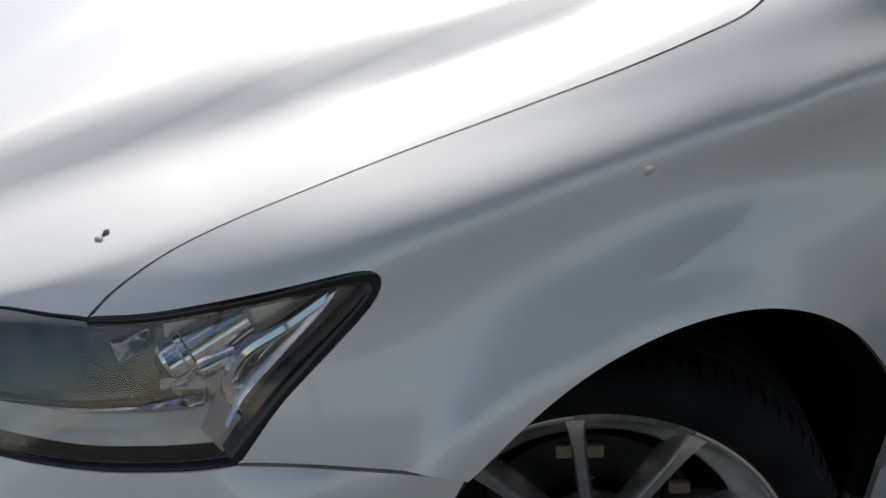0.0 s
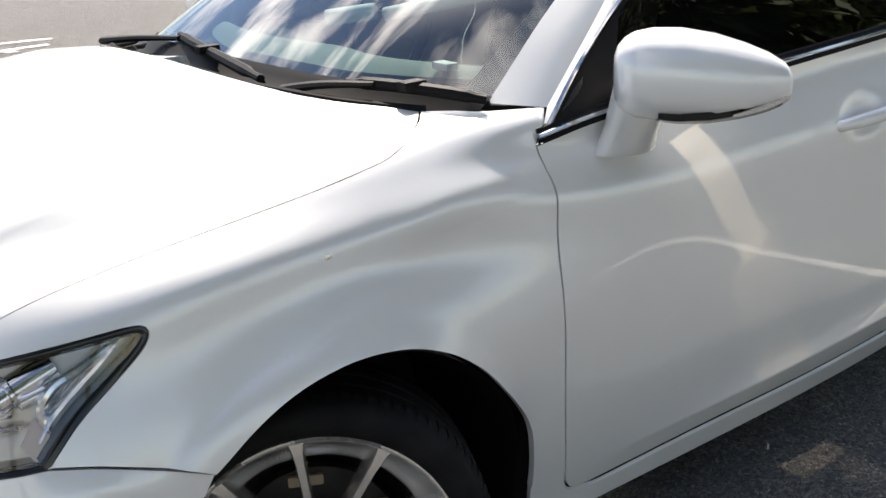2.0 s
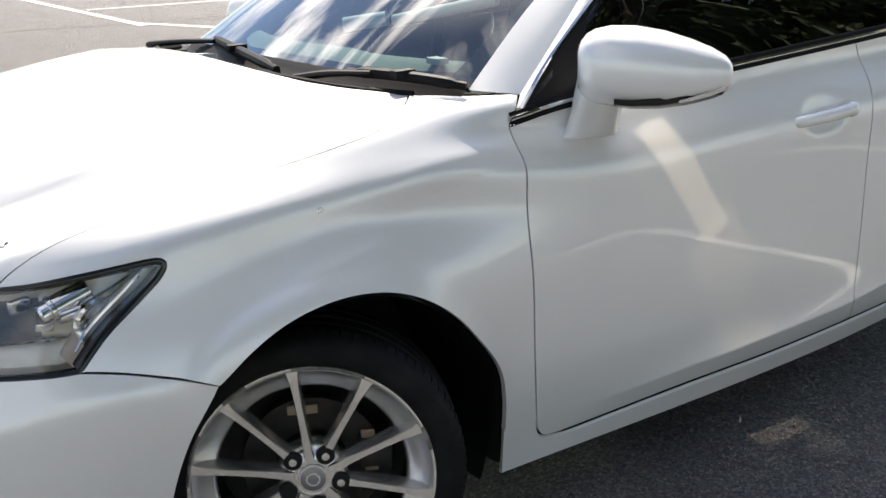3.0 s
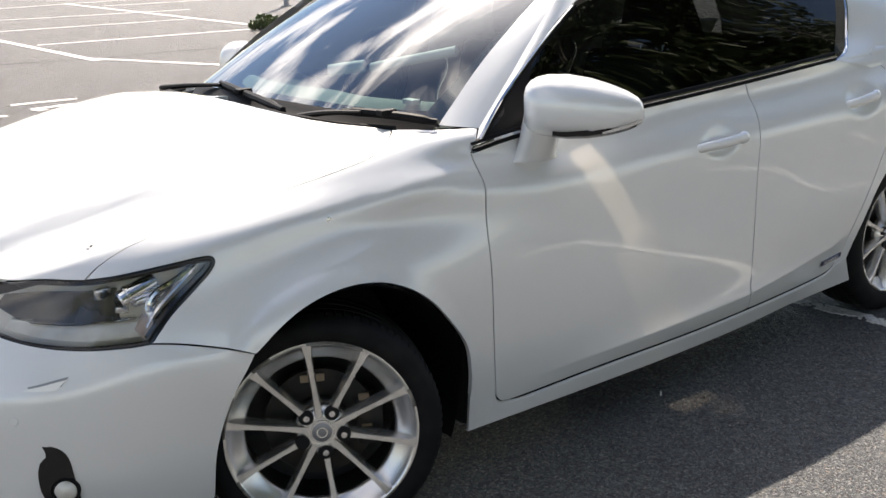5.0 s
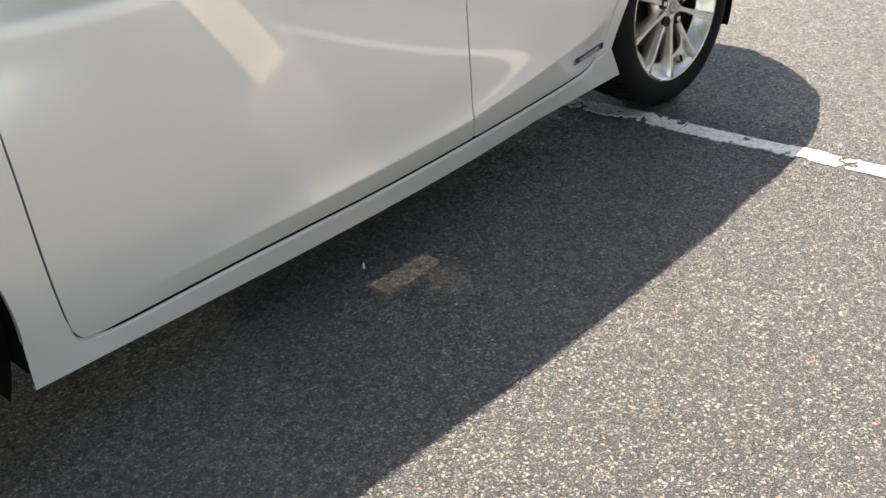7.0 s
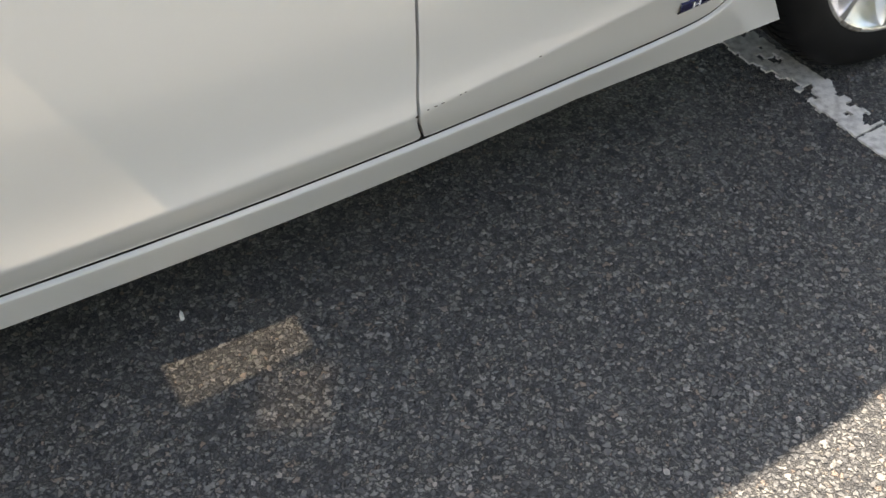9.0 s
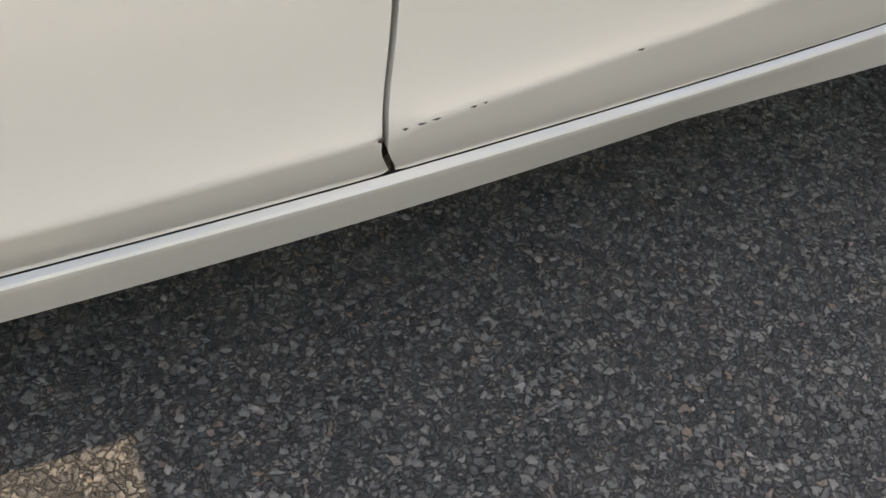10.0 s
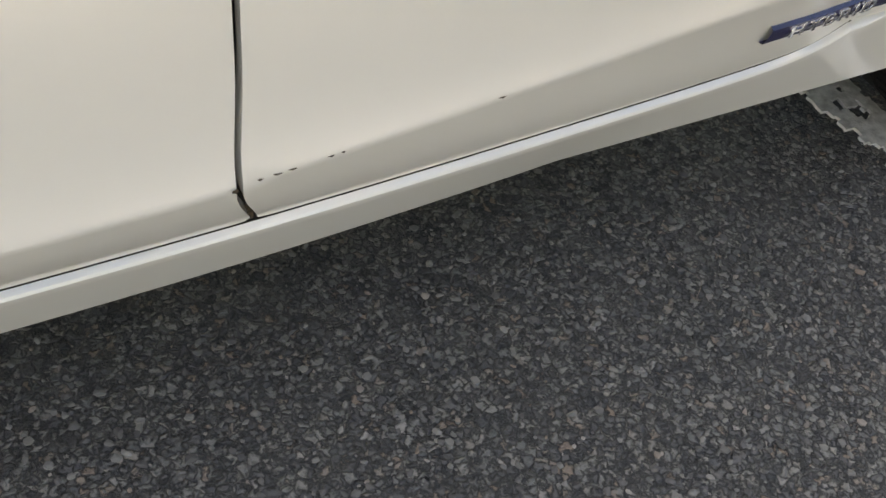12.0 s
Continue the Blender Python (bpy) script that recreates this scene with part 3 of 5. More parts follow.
def door_relief(p):
    """The fold above the sill, which rises to the rear, and the hollows behind the handles."""
    x, z = p[:, 0], p[:, 2]
    fold = fold_height(x)
    amount = np.clip((x - 0.60) / 0.6, 0, 1) * np.clip((2.26 - x) / 0.12, 0, 1)
    below = np.clip(fold - z, 0, 1)
    foot = np.interp(x, FOOT[:, 0], FOOT_Z)
    slope = 0.0150 / np.maximum(fold - foot, 0.03)
    out = amount * np.where(z < fold, 0.0140 - slope * below, 0.0140 * np.exp(-np.clip(z - fold, 0, 1) / 0.05))
    for hx, hz in ((1.49, 0.852), (2.285, 0.888)):
        r = np.hypot((x - hx) / 0.115, (z - hz) / 0.066)
        out = out - 0.0165 * np.clip(1 - r**2, 0, 1) ** 2
    return out


def flare(p):
    """The wheel arch lip swells a little."""
    r = np.hypot(p[:, 0] - 0.06, p[:, 2] - 0.305)
    t = np.clip((0.432 - r) / 0.034, 0, 1)
    return 0.008 * t * t * (3 - 2 * t) * np.clip((p[:, 2] - 0.28) / 0.12, 0, 1)


CREST_X, CREST_Z = (-.204, -.165, -.12, -.05, .04, .114, .174, .235, .30), (.606, .655, .69, .715, .738, .753, .768, .80, .825)
BAND_X, BAND_Z = (.16, .235, .312, .40, .50, .60, .75, .95), (.79, .81, .836, .848, .864, .872, .877, .88)


def shoulder(p):
    """The crest over the wheel arch, and the narrow shoulder that grows out of the wing's hollow and fades along the door."""
    x, z = p[:, 0], p[:, 2]
    h = z - np.interp(x, CREST_X, CREST_Z)
    crest = 0.007 * np.clip((x + .21) / .10, 0, 1) * 0.5 * (1 - np.tanh((x - .17) / .085)) * np.where(h < 0, np.exp(-np.clip(-h, 0, 1) / 0.16), np.exp(-np.clip(h, 0, 1) / 0.045))
    low = np.interp(x, BAND_X, BAND_Z)
    u = z - low
    wide = np.interp(x, [.16, .3, .6], [.075, .055, .030])
    ridge = np.where(u < wide, np.clip(u, 0, 1) * 0.15, 0.15 * wide * np.exp(-np.clip(u - wide, 0, 1) / 0.060))
    return crest + ridge * np.clip((x - .16) / .15, 0, 1) * np.clip((.92 - x) / .34, 0, 1)


def wing_relief(p):
    return flare(p) + shoulder(p)


def front_door_relief(p):
    return door_relief(p) + shoulder(p)


def on_body(xs, zs):
    return [(x, level_at(x, float(np.interp(x, xs, zs)))) for x in np.linspace(xs[0], xs[-1], 24)]


FOOT = np.concatenate([curve(DOOR_FRONT[7:], 6), curve(DOOR_FOOT, 8), curve(REAR_FOOT, 6)])
FOOT_Z = body(FOOT[:, 0], FOOT[:, 1])[:, 2]


def sill_sheet(side=-1):
    """The sill: a groove under the doors, a narrow ledge, a flat face and a crisp lower edge."""
    path = np.concatenate([np.linspace((.478, 1.5), (.566, 1.5), 6), FOOT, np.linspace((2.225, 1.45), (2.288, 1.45), 5)])
    keep = [0] + [i for i in range(1, len(path)) if np.linalg.norm((path[i] - path[i - 1]) * (1, LEVEL)) > 1e-4]
    path = path[keep]
    q = path * (1, LEVEL)
    tg = np.gradient(q, axis=0)
    nr = np.stack([tg[:, 1], -tg[:, 0]], 1)
    nr /= np.linalg.norm(nr, axis=1)[:, None]
    along = np.concatenate([[0], np.cumsum(np.linalg.norm(np.diff(q, axis=0), axis=1))])
    start, end = np.interp(.60, path[:, 0], along), along[-1]
    ledge = np.clip((along - start + .06) / .14, 0, 1) * np.clip((end - along - .01) / .05, 0, 1)
    rows = []
    for off, depth in ((-0.004, 0.030), (0.0028, 0.0150), (0.0050, 0.0105), (0.0066, 0.0070), (0.0078, 0.0030), (0.0088, -0.0010), (0.0100, -0.0030), (0.0122, -0.0034)):
        o = q + nr * (off * (0.25 + 0.75 * ledge))[:, None]
        rows.append(surface(o[:, 0], o[:, 1] / LEVEL, 0)[0] - surface(o[:, 0], o[:, 1] / LEVEL)[1] * (depth * ledge + 0.003 * (1 - ledge))[:, None])
    foot_x = np.interp(path[:, 0], [.478, .566, .60, .66, 2.08, 2.17, 2.21, 2.288], [.480, .55, .60, .66, 2.08, 2.185, 2.25, 2.364])
    low = body(foot_x, np.zeros(len(foot_x)))
    low[:, 2] += np.interp(foot_x, [1.7, 1.95], [0, .003]) * (foot_x < 1.95)
    low[:, 1:] = np.where(foot_x[:, None] > 1.95, np.stack([np.interp(foot_x, [1.95, 2.364], [-.791, -.788]), np.interp(foot_x, [1.95, 2.364], [.158, .166])], 1), low[:, 1:])
    low += np.array((0, 0.003, 0.001))
    low += np.array((0, -0.018, 0.020))
    crest = rows[-1]
    for t in np.linspace(0.12, 0.96, 8):
        rows.append(crest * (1 - t) + low * t)
    rows += [low, low + (0, .004, -.002), low + (0, .012, .002)]
    rows = [np.concatenate([[r[0] + (.003, .012, 0)], r, [r[-1] + (-.004, .09, 0)]]) for r in rows]
    if side > 0:
        rows = [r * (1, -1, 1) for r in rows]
    ob = part("sill", sheet(rows), PAINT, car, "", 13)
    return facing(ob, (0, side, 0.05))


fender = panel("fender", [BONNET_GAP, FENDER_TOP, [(.593, 8.1), (.543, 7.13)], DOOR_FRONT[:8], [(.568, 1.5), (.477, 1.5)], rev(ARCH), rev(BUMPER_SEAM), rev(LAMP_TOP)], PAINT, car, step=0.012, relief=wing_relief, folds=(on_body(CREST_X[1:-1], CREST_Z[1:-1]), on_body(BAND_X[2:5], BAND_Z[2:5])))
front_door = panel("front_door", [DOOR_FRONT, DOOR_FOOT[:-1] + FRONT_CORNER[:1], FRONT_CORNER, FRONT_CORNER[-1:] + B_GAP[1:], rev(BELT)], PAINT, car, step=0.011, relief=front_door_relief, folds=(FRONT_FOLD,))
rear_door = panel("rear_door", [REAR_CORNER[-1:] + REAR_FOOT[1:], REAR_EDGE, rev(REAR_BELT), rev(REAR_CORNER[:1] + B_GAP[1:]), REAR_CORNER], PAINT, car, step=0.011, relief=door_relief, folds=(REAR_FOLD,))
sill = sill_sheet()
panel("quarter_panel", [REAR_EDGE, [(2.42, 7.5), (2.5, 8.0)], [(2.5, 8.0), (3.3, 8.0)], [(3.3, 8.0), (3.3, 0.6)], [(3.3, 0.6), (3.02, 0.6)], [(3.02, 0.6), (3.02, 1.0)], rev(REAR_ARCH), [(2.285, 1.45), (2.21, 1.45)]], PAINT, car, step=0.02)
def bumper_ridge(p):
    """A soft crease that falls from the wheel arch to the nose; the skin above it leans back to the sky."""
    z = p[:, 2] - np.interp(p[:, 0], [-.72, -.57, -.50, -.41, -.26], [.562, .558, .566, .586, .615])
    amount = np.clip((-0.20 - p[:, 0]) / 0.14, 0, 1)
    seam = np.interp(p[:, 0], [-.46, -.387, -.325, -.255, -.21, -.174], [.72, .647, .636, .617, .601, .586]) - p[:, 2]
    amount = amount * np.clip(seam / 0.018, 0, 1)
    return amount * 0.011 * np.where(z > 0, np.exp(-np.clip(z, 0, 1) / 0.045), np.exp(-np.clip(-z, 0, 1) / 0.11))


bumper = panel("bumper", [LAMP_LOW[:6], [(-.70, 5.7), (-.85, 5.7)], [(-.85, 5.7), (-.85, 0.0)], [(-.85, 0.0), (-.285, 0.0)], [(-.285, 0.0), (-.28, 1.0), (-.273, 2.11), (-.235, 3.12), (-.174, 3.8)], rev(BUMPER_SEAM)], PAINT, car, gap=0.0006, step=0.012, relief=bumper_ridge)
def dome(p):
    """The raised middle of the bonnet, with a soft step along both sides."""
    edge = np.interp(p[:, 0], [-0.75, -0.52, -0.40, -0.236, -0.06, 0.11, 0.3], [0.45, 0.513, 0.551, 0.604, 0.640, 0.655, 0.63])
    front = np.clip((p[:, 0] + 0.74) / 0.15, 0, 1)
    return 0.0135 * (1 + np.tanh((edge - np.abs(p[:, 1])) / 0.0175)) * front * np.clip((0.27 - p[:, 0]) / 0.2, 0.15, 1)


bonnet = panel("bonnet", [BONNET_GAP, COWL_EDGE, [(.24, 12), (-.735, 12)], rev(BONNET_NOSE)], PAINT, car, gap=0.0015, both=True, step=0.014, relief=dome)
# the far side, seen only past the bonnet and by its shadow
panel("fender", [BONNET_GAP, FENDER_TOP, [(.593, 8.1), (.543, 7.13)], DOOR_FRONT[:8], [(.568, 1.5), (.477, 1.5)], rev(ARCH), rev(BUMPER_SEAM), rev(LAMP_TOP)], PAINT, car, step=0.03, right=True)
panel("front_door", [DOOR_FRONT, DOOR_FOOT, B_GAP, rev(BELT)], PAINT, car, step=0.04, right=True)
panel("rear_door", [REAR_FOOT, REAR_EDGE, rev(REAR_BELT), rev(B_GAP)], PAINT, car, step=0.04, right=True)
sill_sheet(1)
panel("quarter_panel", [REAR_EDGE, [(2.42, 7.5), (2.5, 8.0)], [(2.5, 8.0), (3.3, 8.0)], [(3.3, 8.0), (3.3, 0.6)], [(3.3, 0.6), (3.02, 0.6)], [(3.02, 0.6), (3.02, 1.0)], rev(REAR_ARCH), [(2.285, 1.45), (2.21, 1.45)]], PAINT, car, step=0.04, right=True)
panel("bumper", [LAMP_LOW, rev(BONNET_NOSE)[3:] and [(-.612, 7.7), (-.85, 7.7)], [(-.85, 7.7), (-.85, 0.0)], [(-.85, 0.0), (-.285, 0.0)], [(-.285, 0.0), (-.28, 1.0), (-.273, 2.11), (-.235, 3.12), (-.174, 3.8)], rev(BUMPER_SEAM)], PAINT, car, step=0.03, right=True)
panel("headlamp", [LAMP_TOP, LAMP_LOW, rev(BONNET_NOSE[:4])], LAMPBODY, car, step=0.03, right=True)

# black sheets painting the shade behind the panel gaps; wheel housings, floor pan
panel("gap_shade_sheet", [[(.50, 2.2), (.47, 7.0)], [(.47, 7.0), (.6, 7.05)], [(.6, 7.05), (2.40, 7.2)], [(2.40, 7.2), (2.40, 4.6)], [(2.40, 4.6), (2.22, 2.6)], [(2.22, 2.6), (2.16, 0.5)], [(2.16, 0.5), (.60, 0.5)], [(.60, 0.5), (.50, 2.2)]], DARK, car, inset=0.020, step=0.06)
panel("gap_shade_sheet", [[(-.40, 6.5), (-.10, 6.8)], [(-.10, 6.8), (.25, 6.9)], [(.25, 6.9), (.42, 8.0)], [(.42, 8.0), (.33, 9.3)], [(.33, 9.3), (0.0, 8.3)], [(0.0, 8.3), (-.40, 7.8)], [(-.40, 7.8), (-.40, 6.5)]], DARK, car, inset=0.016, step=0.05)
panel("gap_shade_sheet", [[(-.60, 5.6), (-.60, 3.2)], [(-.60, 3.2), (-.30, 3.0)], [(-.30, 3.0), (-.2, 4.5)], [(-.2, 4.5), (-.2, 5.2)], [(-.2, 5.2), (-.35, 5.4)], [(-.35, 5.4), (-.60, 5.6)]], DARK, car, inset=0.06, step=0.05)


def wheel_house(x, z, r, side=-1):
    rows = []
    for y in (-0.845, -0.8, -0.7, -0.5):
        rows.append([(x + r * math.cos(a), side * min(-y, 0.795 + 0.05 * min(1, max(0, math.sin(a) * 2))), z + r * math.sin(a)) for a in np.linspace(-0.40, math.pi + 0.12, 46)])
    bm = sheet(rows)
    bm.faces.new([bm.verts.new(p) for p in rows[-1]])
    return part("wheel_housing", bm, BLACK, car, "black plastic wheel arch liner")


wheel_house(0.09, 0.30, 0.375)
wheel_house(2.65, 0.30, 0.365)
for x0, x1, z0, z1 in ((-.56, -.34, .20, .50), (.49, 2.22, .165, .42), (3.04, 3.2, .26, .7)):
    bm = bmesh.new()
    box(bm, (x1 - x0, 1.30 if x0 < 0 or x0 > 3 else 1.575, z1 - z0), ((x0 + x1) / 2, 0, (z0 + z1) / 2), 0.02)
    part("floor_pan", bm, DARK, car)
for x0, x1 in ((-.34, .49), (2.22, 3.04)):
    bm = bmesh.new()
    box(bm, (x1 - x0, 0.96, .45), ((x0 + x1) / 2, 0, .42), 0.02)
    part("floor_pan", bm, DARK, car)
bm = bmesh.new()
box(bm, (.02, 1.25, .62), (3.33, 0, .62), 0.005)
part("tailgate", bm, PAINT, car)
bm = bmesh.new()
box(bm, (.02, .8, .5), (-.86, 0, .45), 0.005)
part("grille", bm, BLACK, car)


# ---- wheels ----
def wheel(name, x, y, z, turn, steer, label, camber=0.0, size=1.0, wall=1.0):
    w = new(name)
    w.parent = car
    w.matrix_local = Matrix.Translation((x, y, z)) @ Matrix.Rotation(radians(steer), 4, "Z") @ Matrix.Rotation(radians(camber), 4, "X") @ Matrix.Rotation(radians(turn), 4, "Y") @ Matrix.Scale(size, 4)
    w["label"] = label
    tread = [(.238, .004), (.2385, -.004), (.246, -.010), (.262, -.0135), (.280, -.012), (.293, -.006), (.302, .004), (.3075, .016), (.3105, .030), (.312, .055), (.3085, .057), (.3085, .063), (.312, .065),
             (.3125, .095), (.309, .097), (.309, .105), (.3125, .107), (.312, .14), (.3085, .142), (.3085, .148), (.311, .15), (.307, .19), (.29, .205), (.25, .21), (.23, .2)]
    tread = [(.238 + (r - .238) * wall if r > .238 else r, q) for r, q in tread]
    part("tyre", lathe(tread, 96), RUBBER, w, "black tyre with open tread blocks", 40)
    # sipes across the shoulder
    vv, ff = [], []
    for k in range(84):
        a = 2 * math.pi * k / 84
        for a0, a1, r0, r1, y0, y1 in ((a, a + 0.046, .238 + .0655 * wall, .238 + .0755 * wall, .006, .050),):
            base = len(vv)
            for rr, yy in ((r0, y0), (r1 - .0005, y0 + .018), (r1, y1), (r0, y1)):
                for aa in (a0, a1):
                    vv.append((rr * math.cos(aa), yy, rr * math.sin(aa)))
            for i in range(3):
                p = base + 2 * i
                ff.append((p, p + 1, p + 3, p + 2))
            ff += [(base, base + 2, base + 4, base + 6), (base + 1, base + 7, base + 5, base + 3)]
    mesh_object("tread", vv, ff, RUBBER, w, smooth=False)
    part("rim", lathe([(.2375, .004), (.2395, -.001), (.2375, -.005), (.2335, -.0055), (.230, -.0035), (.2265, .001), (.220, .0085), (.211, .017), (.201, .0245), (.191, .031), (.1855, .036), (.184, .042), (.187, .05)], 96), ALLOY, w, "bright alloy rim with kerb scuffs", 40)
    # kerb scuffs on the lip
    for k, (a0, a1) in enumerate(((62, 96), (118, 131), (150, 176), (205, 222), (300, 318), (12, 24))):
        a = np.radians(np.linspace(a0, a1, 14))
        rows = [[(r * math.cos(b), yy - 0.0005, r * math.sin(b)) for b in a] for r, yy in ((.2385, -.0045), (.2355, -.0066), (.232 - .002 * (k % 2), -.0058))]
        part("scuff", sheet(rows), SCUFF, w, "scraped grey edge of the rim")
    part("barrel", lathe([(.187, .049), (.197, .06), (.199, .17), (.16, .175), (.02, .175)], 48), BARREL, w, "dark inner barrel with the wheel's shade in its colour")
    part("brake_disc", lathe([(.07, .088), (.072, .084), (.138, .084), (.14, .088), (.14, .10)], 48), DISC, w, "rust-tinted brake disc")
    bm = bmesh.new()
    box(bm, (.07, .05, .13), (.125, .10, -.01), 0.012)
    part("brake_caliper", bm, DISC, w)
    for ang, rr, sx, sz in ((96, .118, .060, .020), (26, .125, .028, .018), (350, .118, .034, .016)):
        bm = bmesh.new()
        box(bm, (sx, .01, sz), (rr * math.cos(radians(ang)), .08, rr * math.sin(radians(ang))), 0.004)
        part("brake_pad_edge", bm, TAN, w, "tan rusted edge of the brake")
    spoke_angles = [24 + 36 * k for k in range(10)]
    for a in spoke_angles:
        bm = bmesh.new()
        # radius, half width of the bright face, half width of the root, front, back
        rings = []
        for r, hw, hb, f, b in ((.036, .0100, .018, .012, .045), (.060, .0084, .015, .0115, .046), (.10, .0066, .0130, .009, .046), (.15, .0064, .0135, .004, .044), (.185, .0070, .0155, .000, .040), (.207, .0088, .021, -.0024, .034), (.221, .0105, .027, -.0036, .026), (.232, .0140, .034, -.0038, .014)):
            rings.append([bm.verts.new((r, y, s)) for y, s in ((f, -hw * .86), (f, hw * .86), (f + .004, hw * .86 + .002), (b, hb * .75), (b, -hb * .75), (f + .004, -hw * .86 - .002))])
        for p, q in zip(rings, rings[1:]):
            for i in range(6):
                bm.faces.new((p[i], p[(i + 1) % 6], q[(i + 1) % 6], q[i]))
        bmesh.ops.rotate(bm, cent=(0, 0, 0), matrix=Matrix.Rotation(-radians(a), 3, "Y"), verts=bm.verts)
        part("spoke", bm, ALLOY, w, sharp=28)
    part("hub", lathe([(.0005, .012), (.030, .012), (.0315, .015), (.038, .0135), (.050, .0175), (.060, .0265), (.067, .038), (.070, .06)], 48), ALLOY, w)
    cap = part("hub_cap", lathe([(.0005, .0095), (.021, .010), (.0245, .0115), (.0255, .014)], 40), ALLOY_GREY, w, "grey hub cap with a plain emblem")
    part("emblem", lathe([(.010, .0105), (.0105, .0085), (.014, .0085), (.0145, .0108)], 32), ALLOY, cap)
    for k in range(5):
        a = radians(72 * k - 12)
        c = (.054 * math.cos(a), 0, .054 * math.sin(a))
        bm = lathe([(.0125, .006), (.0125, .03)], 20)
        # a flat black disc paints the shade of the nut's hole
        seat = lathe([(.0005, .0108), (.0165, .0103), (.0182, .0116), (.0187, .02)], 20)
        bmesh.ops.translate(seat, vec=c, verts=seat.verts)
        bm.free()
        nut_seat = part("hole_shade_disc", seat, DARK, w)
        if k != 3:
            nut = lathe([(.0005, .0055), (.0076, .0058), (.0088, .008), (.0088, .02)], 12)
            bmesh.ops.translate(nut, vec=c, verts=nut.verts)
            part("lug_nut", nut, CHROME, nut_seat)
    bm = lathe([(.0005, -.004), (.004, -.003), (.0045, .02)], 10)
    bmesh.ops.rotate(bm, cent=(0, 0, 0), matrix=Matrix.Rotation(radians(90), 3, "X"), verts=bm.verts)
    bmesh.ops.translate(bm, vec=(-.03, .012, -.205), verts=bm.verts)
    part("valve", bm, BLACK, w)
    return w


wheel("front_wheel", 0.019, -0.811, 0.304, 0, -27.5, "turned front wheel, bright ten-spoke alloy with a missing nut", -2.0, 1.026, 0.85)
wheel("rear_wheel", 2.655, -0.806, 0.3105, -25, 0, "bright ten-spoke alloy rear wheel", 0.0, 0.96, 1.14)
for x in (0.0, 2.65):
    part("tyre", lathe([(.05, .66), (.22, .68), (.25, .66), (.30, .67), (.3125, .70), (.3125, .82), (.30, .86), (.25, .865), (.05, .85)], 40), RUBBER, car).location = (x, 0, 0.3135)


# ---- headlamp ----
def band(name, line, w0, w1, inset0, inset1, mat, parent, label="", n=6, right=False):
    """A strip that follows a line on the body, from w0 to w1 metres to its side, at two depths, rounded between."""
    q = curve(np.asarray(line, float) * (1, LEVEL), n)
    tg = np.gradient(q, axis=0)
    nr = np.stack([-tg[:, 1], tg[:, 0]], 1)
    nr /= np.linalg.norm(nr, axis=1)[:, None]
    rows = []
    for t in np.linspace(0, 1, 6):
        o = q + nr * (w0 + (w1 - w0) * t)
        depth = inset0 + (inset1 - inset0) * t - 0.0015 * math.sin(math.pi * t)
        rows.append(surface(o[:, 0], o[:, 1] / LEVEL, depth)[0])
    back = [r + (0, 0.012, 0) for r in (rows[-1],)]
    front = [r + (0, 0.012, 0) for r in (rows[0],)]
    return part(name, sheet(front + rows + back), mat, parent, label, 50)


def foot_groove_strip():
    """A black strip that paints the shade of the groove between the doors and the sill's ledge."""
    path = FOOT[::2] * (1, LEVEL)
    tg = np.gradient(path, axis=0)
    nr = np.stack([tg[:, 1], -tg[:, 0]], 1)
    nr /= np.linalg.norm(nr, axis=1)[:, None] + 1e-9
    rows = []
    for off, depth in ((-0.006, 0.016), (-0.004, 0.0095), (0.0010, 0.0066), (0.0048, 0.0062), (0.0060, 0.0050), (0.0066, 0.0036), (0.0090, 0.0036)):
        o = path + nr * off
        rows.append(surface(o[:, 0], o[:, 1] / LEVEL, depth)[0])
    return part("door_gap_strip", sheet(rows), SEAL_GAP, car, "black strip painting the shaded groove under the doors", 60)


foot_groove_strip()
# black strips fill the upright gaps at the door edges
band("door_gap_strip", [(1.6855, 0.99)] + B_GAP[1:], -0.0042, 0.0042, 0.0090, 0.0090, SEAL_GAP, car, "black strip filling the gap between the doors")
band("door_gap_strip", DOOR_FRONT[1:8], -0.0045, 0.0045, 0.0095, 0.0095, SEAL_GAP, car, "black strip filling the gap along the door edge")

lamp = new("headlamp")
lamp.parent = car
lamp["label"] = "clear headlamp with black seal and chrome projector"
LAMP_ALL = [LAMP_TOP, LAMP_LOW, rev(BONNET_NOSE[:4])]
panel("lamp_bowl", LAMP_ALL, LAMPBODY, lamp, "dull bronze reflector", inset=0.050, gap=0.004, step=0.02, edge=0.02)
panel("lens", LAMP_ALL, LENS, lamp, "clear polycarbonate lens", inset=0.002, gap=0.006, step=0.016, edge=0.002)
band("seal", LAMP_TOP, 0.001, -0.0135, 0.001, 0.004, GLOSSBLACK, lamp, "gloss black lamp surround")
band("seal", LAMP_LOW[:6], 0.001, -0.0048, 0.001, 0.004, GLOSSBLACK, lamp)
band("seal", BONNET_NOSE[:4], -0.001, 0.007, 0.003, 0.006, GLOSSBLACK, lamp)
panel("reflector", [[(-.43, 5.95), (-.33, 5.83), (-.25, 5.70)], [(-.25, 5.70), (-.245, 5.5), (-.30, 5.08), (-.385, 4.55)], [(-.385, 4.55), (-.44, 4.85)], [(-.44, 4.85), (-.43, 5.95)]], LAMPBODY, lamp, "bronze side of the lamp bowl", inset=0.034, step=0.02)
band("light_strip", [(-.40, 4.45), (-.46, 4.50), (-.53, 4.62), (-.60, 4.90), (-.65, 5.25)], -0.008, -0.036, 0.014, 0.022, CLEAR, lamp, "ribbed clear daytime light strip")
